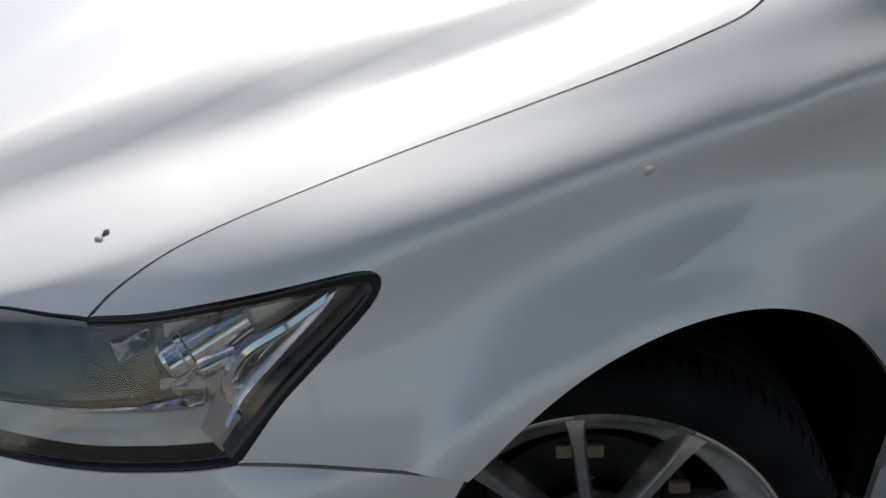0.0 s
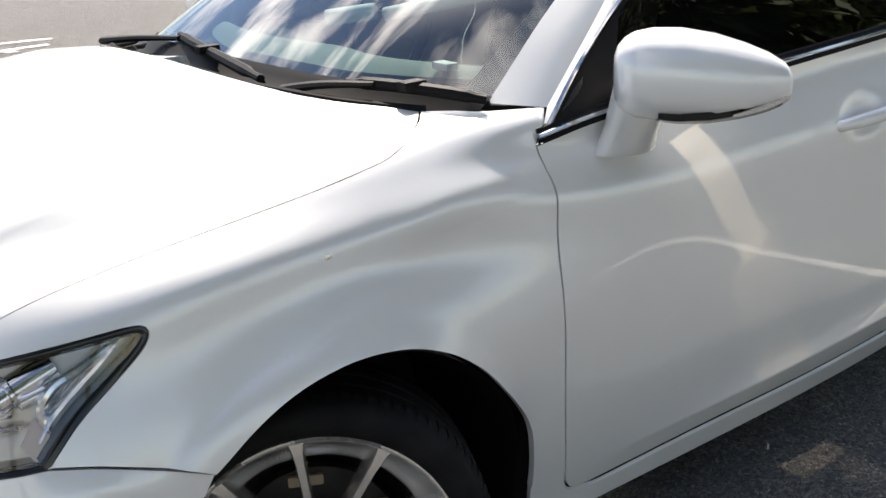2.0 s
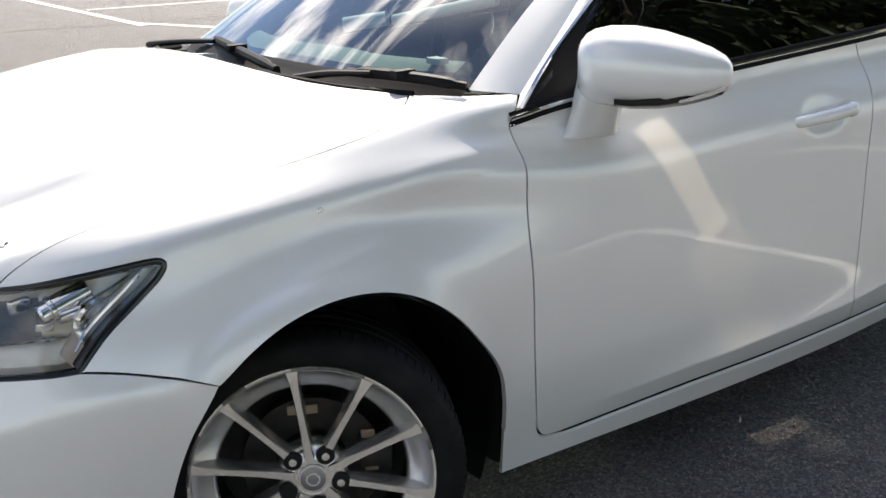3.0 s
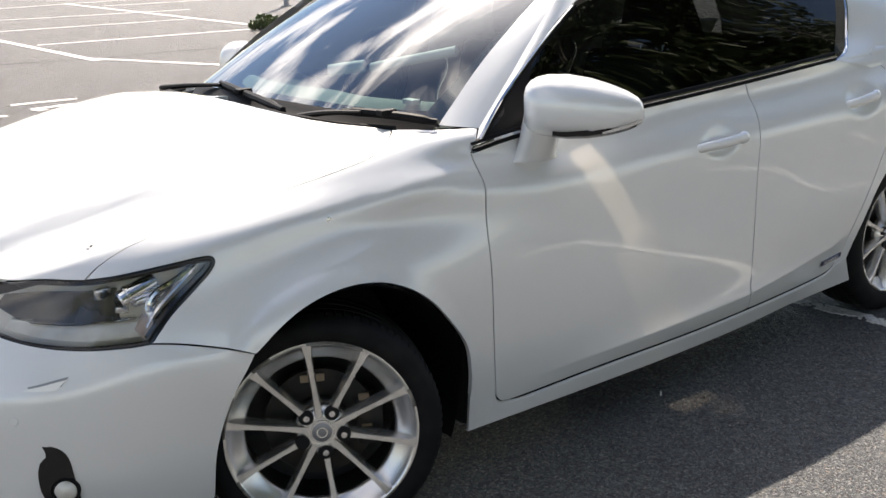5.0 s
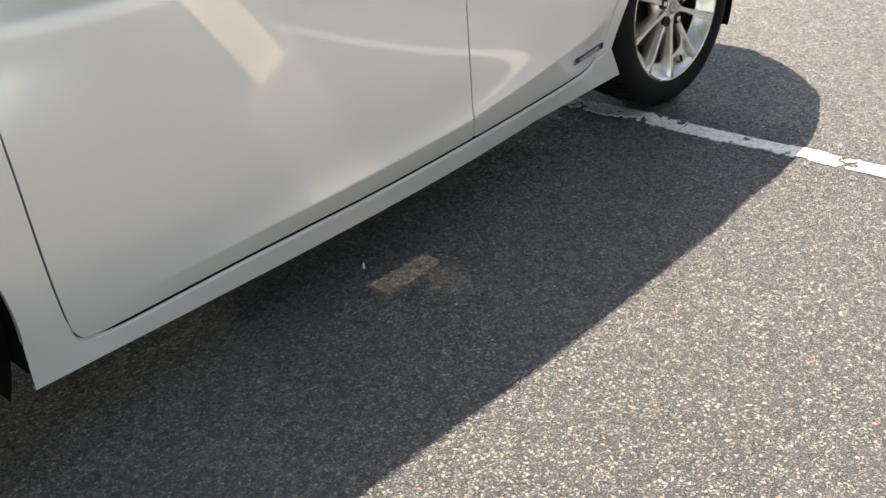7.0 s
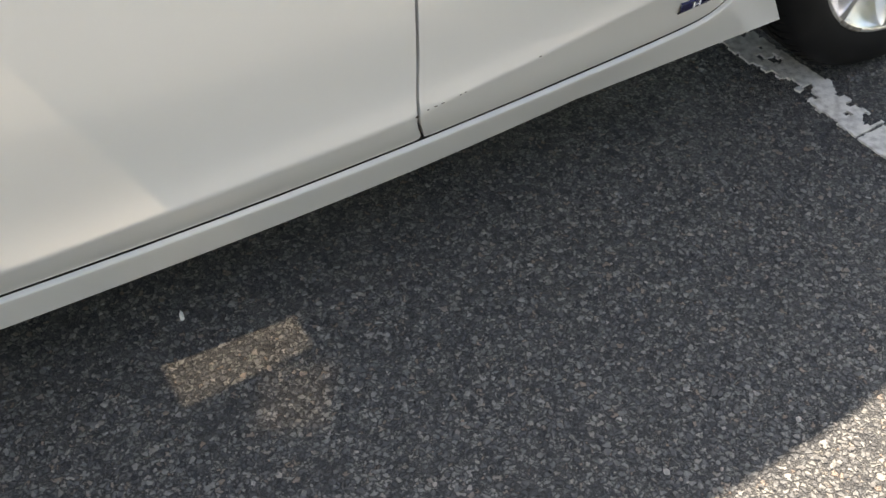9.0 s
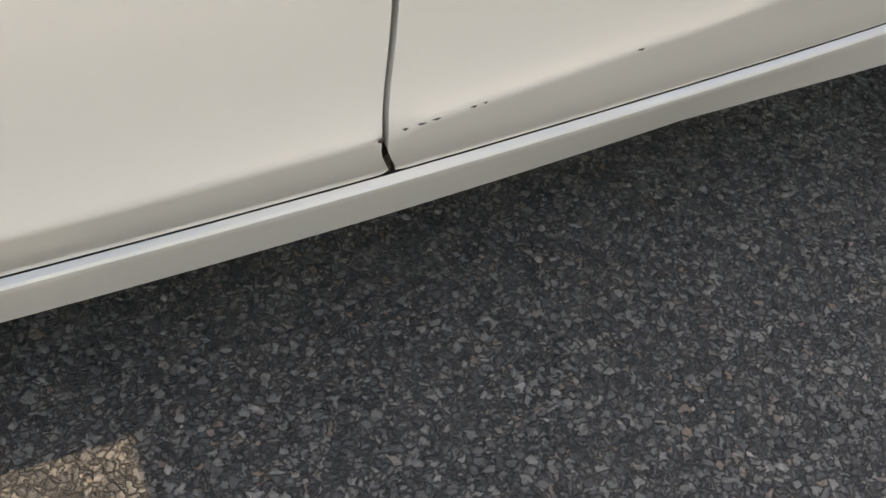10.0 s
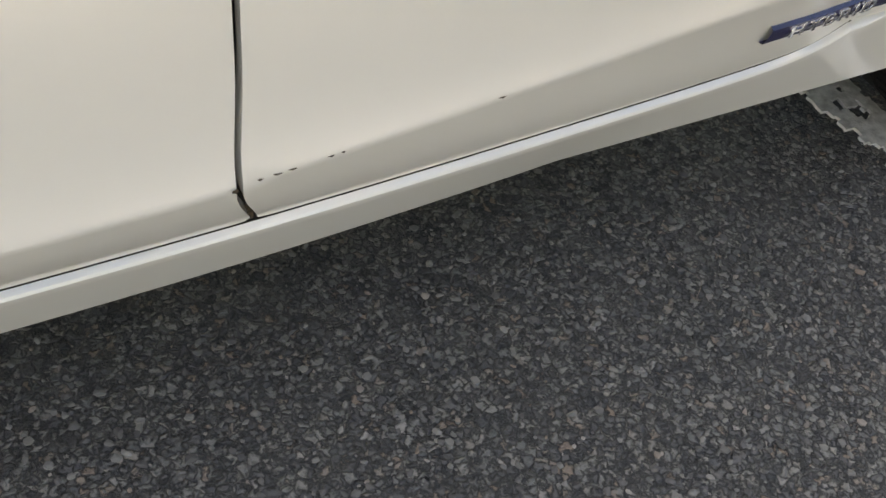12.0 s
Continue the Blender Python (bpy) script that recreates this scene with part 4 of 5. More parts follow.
band("bezel", [(-.405, 4.82), (-.46, 4.90), (-.53, 5.02), (-.60, 5.30)], -0.004, -0.012, 0.014, 0.03, CHROME, lamp, "thin chrome bezel")
band("bezel", [(-.252, 5.66), (-.275, 5.42), (-.315, 5.15), (-.36, 4.86), (-.385, 4.62)], -0.004, -0.016, 0.008, 0.02, CHROME, lamp)
band("side_reflector", [(-.372, 4.70), (-.398, 4.46)], 0.0, -0.024, 0.010, 0.014, material("amber_reflector", (0.42, 0.33, 0.28), 0.25, coat=1.0), lamp, "faded amber side reflector")
panel("mask", [[(-.405, 4.98), (-.47, 5.05), (-.54, 5.2), (-.63, 5.6)], [(-.63, 5.6), (-.655, 6.3), (-.635, 7.0)], [(-.635, 7.0), (-.57, 6.6), (-.50, 6.05), (-.43, 5.80)], [(-.43, 5.80), (-.405, 5.4), (-.405, 4.98)]], LAMPDARK, lamp, "dark inner mask with a hazy reflection in its colour", inset=0.036, step=0.02)


def barrel(profile, at, aim, mat, parent, name, label="", n=40):
    bm = lathe(profile, n)
    d = Vector(aim).normalized()
    bmesh.ops.transform(bm, matrix=Matrix.Translation(at) @ Vector((0, -1, 0)).rotation_difference(d).to_matrix().to_4x4(), verts=bm.verts)
    return part(name, bm, mat, parent, label, 30)


P0, AIM = (-0.396, -0.727, 0.745), (-0.92, -0.02, -0.30)
proj = barrel([(.018, .065), (.0235, .062), (.0235, .0), (.026, -.002), (.026, -.008), (.0225, -.010), (.0225, -.024), (.020, -.028), (.018, -.024)], P0, AIM, CHROME, lamp, "projector", "chrome projector barrel")
barrel([(.0005, -.037), (.008, -.035), (.0145, -.030), (.0185, -.023)], P0, AIM, GLOSSBLACK, proj, "projector_lens")
barrel([(.002, .03), (.0125, .028), (.0135, .0), (.0125, -.010), (.002, -.012)], (-.386, -.745, .735), (-.95, -.1, -.12), CHROME, lamp, "projector", "small chrome barrel under the projector")
bm = bmesh.new()
box(bm, (.040, .016, .024), (-.447, -.702, .756), 0.005, m=Matrix.Rotation(radians(22), 4, "Z"))
part("bracket", bm, CHROME, lamp)
bm = bmesh.new()
box(bm, (.030, .012, .014), (-.418, -.728, .717), 0.003, m=Matrix.Rotation(radians(12), 4, "Y"))
part("bracket", bm, CHROME, lamp)
bm = tube(curve([(-.262, -.772, .790), (-.31, -.770, .768), (-.352, -.764, .748), (-.372, -.762, .715), (-.366, -.77, .68)], 6), 0.008, 8)
part("light_guide", bm, CHROME, lamp)


# ---- glass and pillars ----
def strip(name, a, b, mat, n=10, bulge=0.0, label="", rows_n=9, parent=None):
    a, b = curve(a, n), curve(b, n)
    rows = []
    for t in np.linspace(0, 1, rows_n):
        r = a * (1 - t) + b * t
        r[:, 1] += np.sign(r[:, 1]) * bulge * math.sin(math.pi * t)
        rows.append(r)
    return part(name, sheet(rows), mat, parent or car, label)


def flipped(pts):
    return [(x, -y, z) for x, y, z in pts]


PILLAR_OUT = [(.593, -.757, .994), (.73, -.722, 1.109), (.96, -.67, 1.307), (1.10, -.63, 1.37), (1.25, -.61, 1.392)]
PILLAR_IN = [(.500, -.700, 1.008), (.70, -.662, 1.166), (.93, -.62, 1.308), (1.07, -.59, 1.375), (1.22, -.575, 1.40)]
WINDOW_FRONT = [(.545, -.782, .938), (.675, -.752, 1.064), (.865, -.717, 1.205), (1.0, -.69, 1.289), (1.15, -.66, 1.345), (1.32, -.645, 1.368)]
RAIL_LOW = [(.93, -.705, 1.247), (1.15, -.66, 1.345), (1.5, -.645, 1.373), (1.9, -.645, 1.365), (2.2, -.65, 1.33)]
BELT3 = [(.545, -.783, .937), (.73, -.793, .962), (1.174, -.797, .980), (1.685, -.796, 1.004), (2.195, -.791, 1.032)]
C_EDGE = [(2.195, -.791, 1.032), (2.285, -.772, 1.055), (2.345, -.735, 1.11), (2.40, -.685, 1.226), (2.385, -.635, 1.31)]
for m in (lambda p: p, flipped):
    strip("a_pillar", m(PILLAR_OUT), m(PILLAR_IN), PAINT, bulge=0.006)
    strip("a_pillar", m(WINDOW_FRONT[:5] + [(1.25, -.63, 1.375)]), m(PILLAR_OUT[:4] + [(1.2, -.61, 1.387), (1.25, -.61, 1.392)]), PAINT, bulge=0.003)
    glass_rows = []
    low, top = curve(m(BELT3), 12), curve(m([(.60, -.77, .99), (.93, -.705, 1.247), (1.5, -.638, 1.373), (1.95, -.625, 1.36), (2.38, -.65, 1.30)]), 12)
    for t in np.linspace(0, 1, 10):
        r = low * (1 - t) + top * t
        r[:, 1] += np.sign(r[:, 1]) * (0.012 * math.sin(math.pi * t) - 0.010)
        glass_rows.append(r)
    facing(part("side_glass", sheet(glass_rows), TINT, car, "dark tinted side window glass"), (0, m(BELT3)[0][1], 0.2))
    strip("window_frame", m([(1.455, -.765, .985), (1.46, -.705, 1.20), (1.47, -.62, 1.372)]), m([(1.565, -.767, .99), (1.56, -.705, 1.20), (1.55, -.62, 1.372)]), BLACK, bulge=0.0, label="black centre pillar")
    strip("window_frame", m([(.552, -.784, .942), (.66, -.755, 1.05), (.78, -.732, 1.145)]), m([(.735, -.788, .968), (.75, -.777, 1.04), (.80, -.735, 1.145)]), BLACK, label="black corner trim ahead of the window")
    strip("c_pillar", m(C_EDGE), m([(2.42, -.80, .985), (2.62, -.79, 1.0), (2.8, -.75, 1.1), (2.9, -.69, 1.2), (3.0, -.606, 1.312)]), PAINT, bulge=0.004)
    strip("roof_rail", m([(1.15, -.652, 1.345), (1.5, -.638, 1.370), (1.9, -.642, 1.358), (2.38, -.655, 1.312)]), m([(1.22, -.61, 1.395), (1.6, -.617, 1.41), (2.1, -.632, 1.395), (3.0, -.606, 1.312)]), PAINT, bulge=0.004)
    belt = curve(m(BELT3), 10)
    side = -1 if m(BELT3)[0][1] < 0 else 1
    prof = ((0.001, .009), (.0045, .0105), (.0058, .014), (.0045, .0185), (-.004, .0205))
    rows = [belt + (0, side * o, h) for o, h in prof]
    part("chrome_trim", sheet(rows), CHROME, car, "bright strip along the window sill")
    rows = [belt + (0, side * o, h) for o, h in ((-.003, .020), (-.004, .026), (-.012, .028))]
    part("window_seal", sheet(rows), SEAL_GAP, car)
    rows = [belt + (0, side * o, h) for o, h in ((-.003, -.003), (.0025, -.002), (.0035, .004), (.002, .009), (-.003, .0095))]
    part("window_seal", sheet(rows), SEAL_GAP, car)
    cc = curve(m(C_EDGE), 8)
    rows = [cc + (a, side * o, 0) for a, o in ((-.014, 0.0), (-.010, .005), (-.004, .006), (.000, .001))]
    part("chrome_trim", sheet(rows), CHROME, car)
    wf = curve(m(WINDOW_FRONT[:4]), 8)
    rows = [wf + (a, side * o, 0) for a, o in ((.001, 0.0), (.004, .005), (.009, .005), (.012, .000))]
    part("chrome_trim", sheet(rows), CHROME, car)
    rows = [wf + (a, side * o, 0) for a, o in ((.012, 0.004), (.024, .004), (.026, -.01))]
    part("window_seal", sheet(rows), SEAL_GAP, car)

SCREEN_LOW = [(.500, -.700, 1.008), (.408, -.56, 1.02), (.345, -.42, 1.03), (.315, -.2, 1.036), (.305, 0, 1.038)]
SCREEN_LOW = SCREEN_LOW + flipped(SCREEN_LOW[:-1])[::-1]
SCREEN_TOP = [(1.22, -.575, 1.40), (1.14, -.40, 1.425), (1.10, -.2, 1.437), (1.09, 0, 1.44)]
SCREEN_TOP = SCREEN_TOP + flipped(SCREEN_TOP[:-1])[::-1]
la, lb = curve(SCREEN_LOW, 6), curve(SCREEN_TOP, 8)
grid_rows = []
for u in np.linspace(0, 1, 20):
    a = np.array([np.interp(np.linspace(0, 1, 41), np.linspace(0, 1, len(la)), la[:, k]) for k in range(3)]).T
    b = np.array([np.interp(np.linspace(0, 1, 41), np.linspace(0, 1, len(lb)), lb[:, k]) for k in range(3)]).T
    r = a * (1 - u) + b * u
    edge = 1 - np.abs(np.linspace(-1, 1, 41)) ** 4
    r += np.array((-.018, 0, .022)) * (math.sin(math.pi * u) * (0.35 + 0.65 * edge))[:, None]
    grid_rows.append(r)
screen = facing(part("windscreen", sheet(grid_rows), WINDSCREEN, car, "clear windscreen mirroring clouded sky", 80), (-0.5, 0, 0.86))
border = [r + (0.004, 0, -0.006) for r in grid_rows[:2]]
part("screen_border", sheet(border), GLOSSBLACK, screen, "black printed glass border", 80)
for sl_ in (slice(0, 3), slice(38, 41)):
    part("screen_border", sheet([r[sl_] + (0.004, 0, -0.006) for r in grid_rows]), GLOSSBLACK, screen, "", 80)
roof_rows = []
for t in np.linspace(-1, 1, 15):
    e = 1 - t * t
    roof_rows.append([(x - (.13 * e if i == 0 else 0) + (.12 * e if i == 5 else 0), -w * t, z + .042 * e) for i, (x, w, z) in enumerate(((1.22, .61, 1.395), (1.6, .617, 1.41), (2.1, .632, 1.395), (2.6, .634, 1.36), (3.0, .606, 1.312), (3.20, .566, 1.29)))])
part("roof", sheet(roof_rows), PAINT, car)
part("tail_glass", sheet([[(3.12, -.53, 1.32), (3.2, 0, 1.36), (3.12, .53, 1.32)], [(3.33, -.60, 1.05), (3.38, 0, 1.05), (3.33, .60, 1.05)], [(3.34, -.58, .9), (3.39, 0, .9), (3.34, .58, .9)]]), TINT, car)

# cowl and wipers
cowl_front = body(*np.array([curve(COWL_EDGE, 6)[:, 0], curve(COWL_EDGE, 6)[:, 1]]))
cowl_front = np.concatenate([cowl_front, (cowl_front * (1, -1, 1))[::-1][1:]])
cf = np.array([np.interp(np.linspace(0, 1, 41), np.linspace(0, 1, len(cowl_front)), cowl_front[:, k]) for k in range(3)]).T
glass_foot = grid_rows[0] + (0.0, 0, -0.004)
rows = [cf + (.004, 0, -.012), cf * 0.8 + glass_foot * 0.2 + (0, 0, -.026), cf * 0.5 + glass_foot * 0.5 + (0, 0, -.028), cf * 0.2 + glass_foot * 0.8 + (0, 0, -.018), glass_foot + (-.004, 0, .004), glass_foot + (.012, 0, .014)]
cowl = part("cowl", sheet(rows), BLACK, car, "black plastic scuttle below the windscreen")
part("cowl_seal", tube(cf + (.013, 0, 0.0), 0.009, 8), SEAL_GAP, cowl)


def wiper(name, arm, blade, label):
    w = new(name)
    w.parent = car
    w["label"] = label
    arm_c = curve(arm, 6)
    part("wiper_arm", tube(arm_c, [0.018 - 0.007 * i / len(arm_c) for i in range(len(arm_c))], 8, 0.55), BLACK, w)
    bl = curve(blade, 8)
    part("wiper_blade", tube(bl, [0.0135 if 2 < i < len(bl) - 3 else 0.009 for i in range(len(bl))], 8, 0.9), BLACK, w)
    part("rubber", tube(bl + (.006, 0, -.008), 0.004, 6), SEAL_GAP, w)
    bm = bmesh.new()
    box(bm, (.05, .03, .018), tuple(bl[len(bl) // 2] + (-.004, 0, .006)), 0.005)
    part("clip", bm, BLACK, w)
    return w


wiper("windscreen_wiper", [(.25, .50, 1.036), (.30, .38, 1.048), (.34, .24, 1.056)], [(.36, .28, 1.058), (.315, .10, 1.058), (.27, -.13, 1.054), (.235, -.345, 1.046)], "black wiper parked on the windscreen")
wiper("windscreen_wiper", [(.25, -.40, 1.030), (.29, -.48, 1.044), (.35, -.56, 1.046)], [(.33, -.50, 1.046), (.37, -.58, 1.044), (.42, -.66, 1.036), (.478, -.725, 1.022)], "black wiper with grey road dust")


# ---- door mirrors ----
def door_mirror(side):
    w = new("door_mirror")
    w.parent = car
    w["label"] = "white door mirror with lamp strip"
    a, b = Vector((.690, -.838, 1.052)), Vector((.918, -1.045, 1.020))
    along_v = (b - a).normalized()
    fwd = Vector((-along_v.y, along_v.x, 0)).normalized()
    if fwd.x > 0:
        fwd = -fwd
    rings = []
    for t, up, dn, dep in ((-.02, .030, .045, .028), (0.0, .050, .060, .044), (.04, .066, .070, .060), (.10, .078, .075, .070), (.20, .087, .076, .076), (.36, .091, .073, .080), (.55, .086, .066, .078), (.72, .074, .055, .066), (.86, .060, .042, .050), (.95, .046, .031, .036), (.99, .032, .022, .022), (1.005, .012, .010, .008)):
        c = a + (b - a) * t
        ring = []
        for k in range(28):
            q = 2 * math.pi * k / 28
            f, v = math.cos(q), math.sin(q)
            ff = math.copysign(abs(f) ** 0.8, f) * (dep if f > 0 else dep * 0.55)
            vv = math.copysign(abs(v) ** 0.85, v) * (up if v > 0 else dn)
            p = c + fwd * ff + Vector((0, 0, vv))
            ring.append((p.x, side * abs(p.y), p.z))
        rings.append(ring + ring[:1])
    bm = sheet(rings)
    bmesh.ops.remove_doubles(bm, verts=bm.verts, dist=1e-5)
    bm.verts.ensure_lookup_table()
    bmesh.ops.holes_fill(bm, edges=[e for e in bm.edges if e.is_boundary], sides=0)
    part("mirror_shell", bm, PAINT, w, "", 60)
    s = -1 if side < 0 else 1
    neck = []
    for z, cx, cy, rx, ry in ((.893, .752, .795, .074, .054), (.899, .751, .800, .073, .053), (.905, .748, .807, .066, .049), (.925, .744, .818, .062, .047), (.95, .740, .832, .060, .046), (.985, .735, .848, .061, .047), (1.03, .73, .86, .055, .045)):
        neck.append([(cx + rx * math.cos(q), s * (cy + ry * math.sin(q)), z + .02 * (cx - .7)) for q in np.linspace(0, 2 * math.pi, 25)])
    part("mirror_foot", sheet(neck), PAINT, w, "", 60)
    # dark lower edge and clear lamp strip
    low = []
    for t in np.linspace(.22, .985, 14):
        c = a + (b - a) * t
        dn = np.interp(t, [.14, .32, .52, .70, .85, .95, 1.0], [.066, .070, .064, .052, .038, .025, .010])
        dep = np.interp(t, [.14, .32, .52, .70, .85, .95, 1.0], [.066, .074, .072, .064, .050, .034, .012])
        th = 0.008 + 0.012 * math.sin(math.pi * min(1, (t - .22) / .8))
        col = []
        for h, d in ((0.010 + th * 0.6, .86), (th * 0.3, .80), (-.004, .62), (-.007, .30), (-.004, -.10)):
            p = c + fwd * (dep * d + (.004 if h > 0 else 0)) + Vector((0, 0, -dn + h))
            col.append((p.x, s * abs(p.y), p.z))
        low.append(col)
    part("lower_edge", sheet(low), GLOSSBLACK, w, "gloss black lower edge")
    lampr = []
    for t in np.linspace(.64, .985, 10):
        c = a + (b - a) * t
        dn = np.interp(t, [.52, .70, .85, .95, 1.0], [.064, .052, .038, .025, .010])
        dep = np.interp(t, [.52, .70, .85, .95, 1.0], [.072, .064, .050, .034, .012])
        q = min(1, (t - .58) / .2)
        col = []
        for h in (0.006, 0.008 + .003 * q, 0.009 + 0.007 * q):
            p = c + fwd * (dep * .86 + .0065) + Vector((0, 0, -dn + h))
            col.append((p.x, s * abs(p.y), p.z))
        lampr.append(col)
    part("side_lamp", sheet(lampr), CHROME, w, "clear side lamp strip")
    gl = []
    for t in np.linspace(.08, .94, 8):
        c = a + (b - a) * t
        up = np.interp(t, [0, .14, .32, .52, .70, .85, 1], [.03, .058, .066, .064, .054, .038, .008])
        gl.append([tuple(Vector((q.x, s * abs(q.y), q.z))) for q in (c - fwd * .043 + Vector((0, 0, up * h)) for h in (-.85, 0, .85))])
    part("mirror_glass", sheet(gl), CHROME, w, "mirror glass")
    return w


door_mirror(-1)
door_mirror(1)


# ---- handles, badge, small fittings ----
def door_handle(x0, z0, x1, z1, y, label):
    h = new("door_handle")
    h.parent = car
    h["label"] = label
    pts = curve([(x0, y + .012, z0), (x0 + .02, y - .006, z0 + .003), ((x0 + x1) / 2, y - .022, (z0 + z1) / 2 + .004), (x1 - .045, y - .020, z1 + .001), (x1 - .012, y - .010, z1), (x1, y + .006, z1)], 6)
    n = len(pts)
    part("grip", tube(pts, [0.009 + 0.0045 * math.sin(math.pi * i / (n - 1)) + (0.003 if i > n * 0.6 else 0) for i in range(n)], 14, 1.25), PAINT, h, "", 60)
    bm = lathe([(.0005, -.004), (.007, -.003), (.008, .002)], 16)
    bmesh.ops.translate(bm, vec=(x1 - .014, y - .016, z1 - .001), verts=bm.verts)
    part("lock_cover", bm, PAINT, h)
    return h


door_handle(1.380, .838, 1.608, .850, -.858, "body-coloured door handle")
door_handle(2.178, .876, 2.385, .896, -.842, "body-coloured door handle")

# blue badge on the rear door, with raised chrome letters
badge = new("badge")
badge.parent = car
badge["label"] = "dark blue badge with raised silver letters"
bx = np.linspace(2.098, 2.232, 12)
rows = []
for h, o in ((-.0098, -.001), (-.0085, .003), (0, .004), (.0085, .003), (.0098, -.001)):
    zz = 0.314 + 0.06 * (bx - 2.1) + h
    ss = []
    pts = []
    for x, z in zip(bx, zz):
        sv = np.linspace(0.8, 2.6, 60)
        pp = body(np.full(60, x), sv)
        k = np.interp(z, pp[:, 2], sv)
        p, nn = surface(np.array([x]), np.array([k]))
        p = p + nn * door_relief(p)[:, None]
        pts.append(p[0] + nn[0] * (o + .001))
    rows.append(pts)
part("plate", sheet(rows), BADGE, badge)
txt = bpy.data.curves.new("letters", "FONT")
txt.body, txt.size, txt.extrude, txt.bevel_depth, txt.align_x, txt.align_y = "HYBRID", 0.0150, 0.0006, 0.0003, "CENTER", "CENTER"
txt.space_character = 1.25
tmp = bpy.data.objects.new("letters", txt)
scene.collection.objects.link(tmp)
lm = bpy.data.meshes.new_from_object(tmp.evaluated_get(bpy.context.evaluated_depsgraph_get()))
bpy.data.objects.remove(tmp)
mid = (rows[2][5] + rows[2][6]) / 2
for v in lm.vertices:
    u, h, d = v.co
    v.co = (mid[0] + u * 1.5, np.interp(mid[0] + u * 1.5, bx, [q[1] for q in rows[2]]) - .0008 - d, np.interp(mid[0] + u * 1.5, bx, [q[2] for q in rows[2]]) + h)
lm.materials.append(CHROME)
letters = new("letters", lm)
letters.parent = badge

# washer cover, parking sensor and fog lamp in the bumper
panel("washer_seam", [[(-.551, 4.06), (-.663, 3.93)], [(-.663, 3.93), (-.680, 3.73)], [(-.680, 3.73), (-.588, 3.69)], [(-.588, 3.69), (-.551, 4.06)]], GREY, car, "grey gap round the washer cover", inset=-0.0072, gap=0.0, step=0.02, edge=0.004)
jet = panel("washer_cover", [[(-.555, 4.02), (-.66, 3.9)], [(-.66, 3.9), (-.675, 3.75)], [(-.675, 3.75), (-.59, 3.72)], [(-.59, 3.72), (-.555, 4.02)]], PAINT, car, "flush headlamp washer cover", inset=-0.0085, gap=0.001, step=0.02, edge=0.004)
sp, sn_ = surface(np.array([-.665]), np.array([3.25]))
barrel([(.0005, -.002), (.009, -.002), (.010, 0), (.0105, .004)], tuple(sp[0] + sn_[0] * 0.007), tuple(sn_[0]), PAINT, car, "parking_sensor", "round white parking sensor")
fp, fn = surface(np.array([-.592]), np.array([1.80]))
fog = new("fog_lamp")
fog.parent = car
fog["label"] = "round fog lamp in a black recess"
panel("recess", [[(-.627, 2.74), (-.597, 2.66), (-.579, 2.46), (-.571, 2.02), (-.560, 1.38), (-.561, 1.18)], [(-.561, 1.18), (-.573, 1.14), (-.603, 1.30), (-.633, 1.70), (-.639, 2.10), (-.633, 2.38), (-.621, 2.50), (-.621, 2.62), (-.627, 2.74)]], GLOSSBLACK, fog, "", inset=-0.004, gap=0, step=0.02)
barrel([(.026, -.004), (.030, -.006), (.032, .0), (.032, .01)], tuple(fp[0] + fn[0] * .004), (-.5, -.85, 0), BLACK, fog, "lamp_ring")
barrel([(.0005, -.008), (.014, -.006), (.024, .0), (.026, .004)], tuple(fp[0] + fn[0] * .006), (-.5, -.85, 0), CLEAR, fog, "lamp_glass")


def mark(name, x, s, size, mat, label, lift=0.0006, aspect=1.0):
    """A small irregular chip in the paint."""
    p, n = surface(np.array([x]), np.array([s]))
    up = Vector(n[0])
    u = up.cross(Vector((0, 0, 1))).normalized()
    v = up.cross(u)
    bm = bmesh.new()
    ring = []
    for k in range(11):
        a = 2 * math.pi * k / 11
        r = size * (0.55 + 0.9 * abs(noise.noise(Vector((x * 50, s, k * 1.7)))))
        ring.append(bm.verts.new(Vector(p[0]) + up * lift + u * r * math.cos(a) * aspect + v * r * math.sin(a)))
    top = bm.verts.new(Vector(p[0]) + up * (lift + 0.0012))
    for k in range(11):
        bm.faces.new((ring[k], ring[(k + 1) % 11], top))
    return part(name, bm, mat, car, label)


mark("paint_chip", -.440, 8.12, .0055, CHIP, "dark stone chip in the bonnet paint")
mark("paint_chip", -.448, 8.06, .0035, ALLOY_GREY, "grey scrape beside the chip", aspect=1.8)
mark("paint_chip", .075, 5.75, .006, ALLOY, "bright chip on the wing", aspect=2.0)
mark("paint_chip", 1.6655, level_at(1.6655, float(fold_height(1.6655)) - .001), .0030, DIRT, "rusty chip at the door edge", lift=0.0140)
for x, size, aspect in ((1.681, .0014, 1.6), (1.692, .0010, 4.0), (1.702, .0009, 5.0), (1.728, .0007, 5.0), (1.736, .0006, 4.0), (1.85, .0007, 6.0)):
    mark("paint_chip", x, level_at(x, float(fold_height(x)) + .001), size, SCRAPE, "grey-brown scrape along the door fold", lift=0.0140, aspect=aspect)
for x in (1.765, 1.782, 1.79):
    mark("paint_blister", x, level_at(x, float(fold_height(x)) - .036), .0032, PAINT, "small blister in the paint below the fold", lift=0.0055, aspect=1.5)
bm = bmesh.new()
box(bm, (.006, .004, .020), (1.6855, -.8345, .250), 0.001)
part("rust_streak", bm, DIRT, car, "brown dirt in the foot of the door gap")

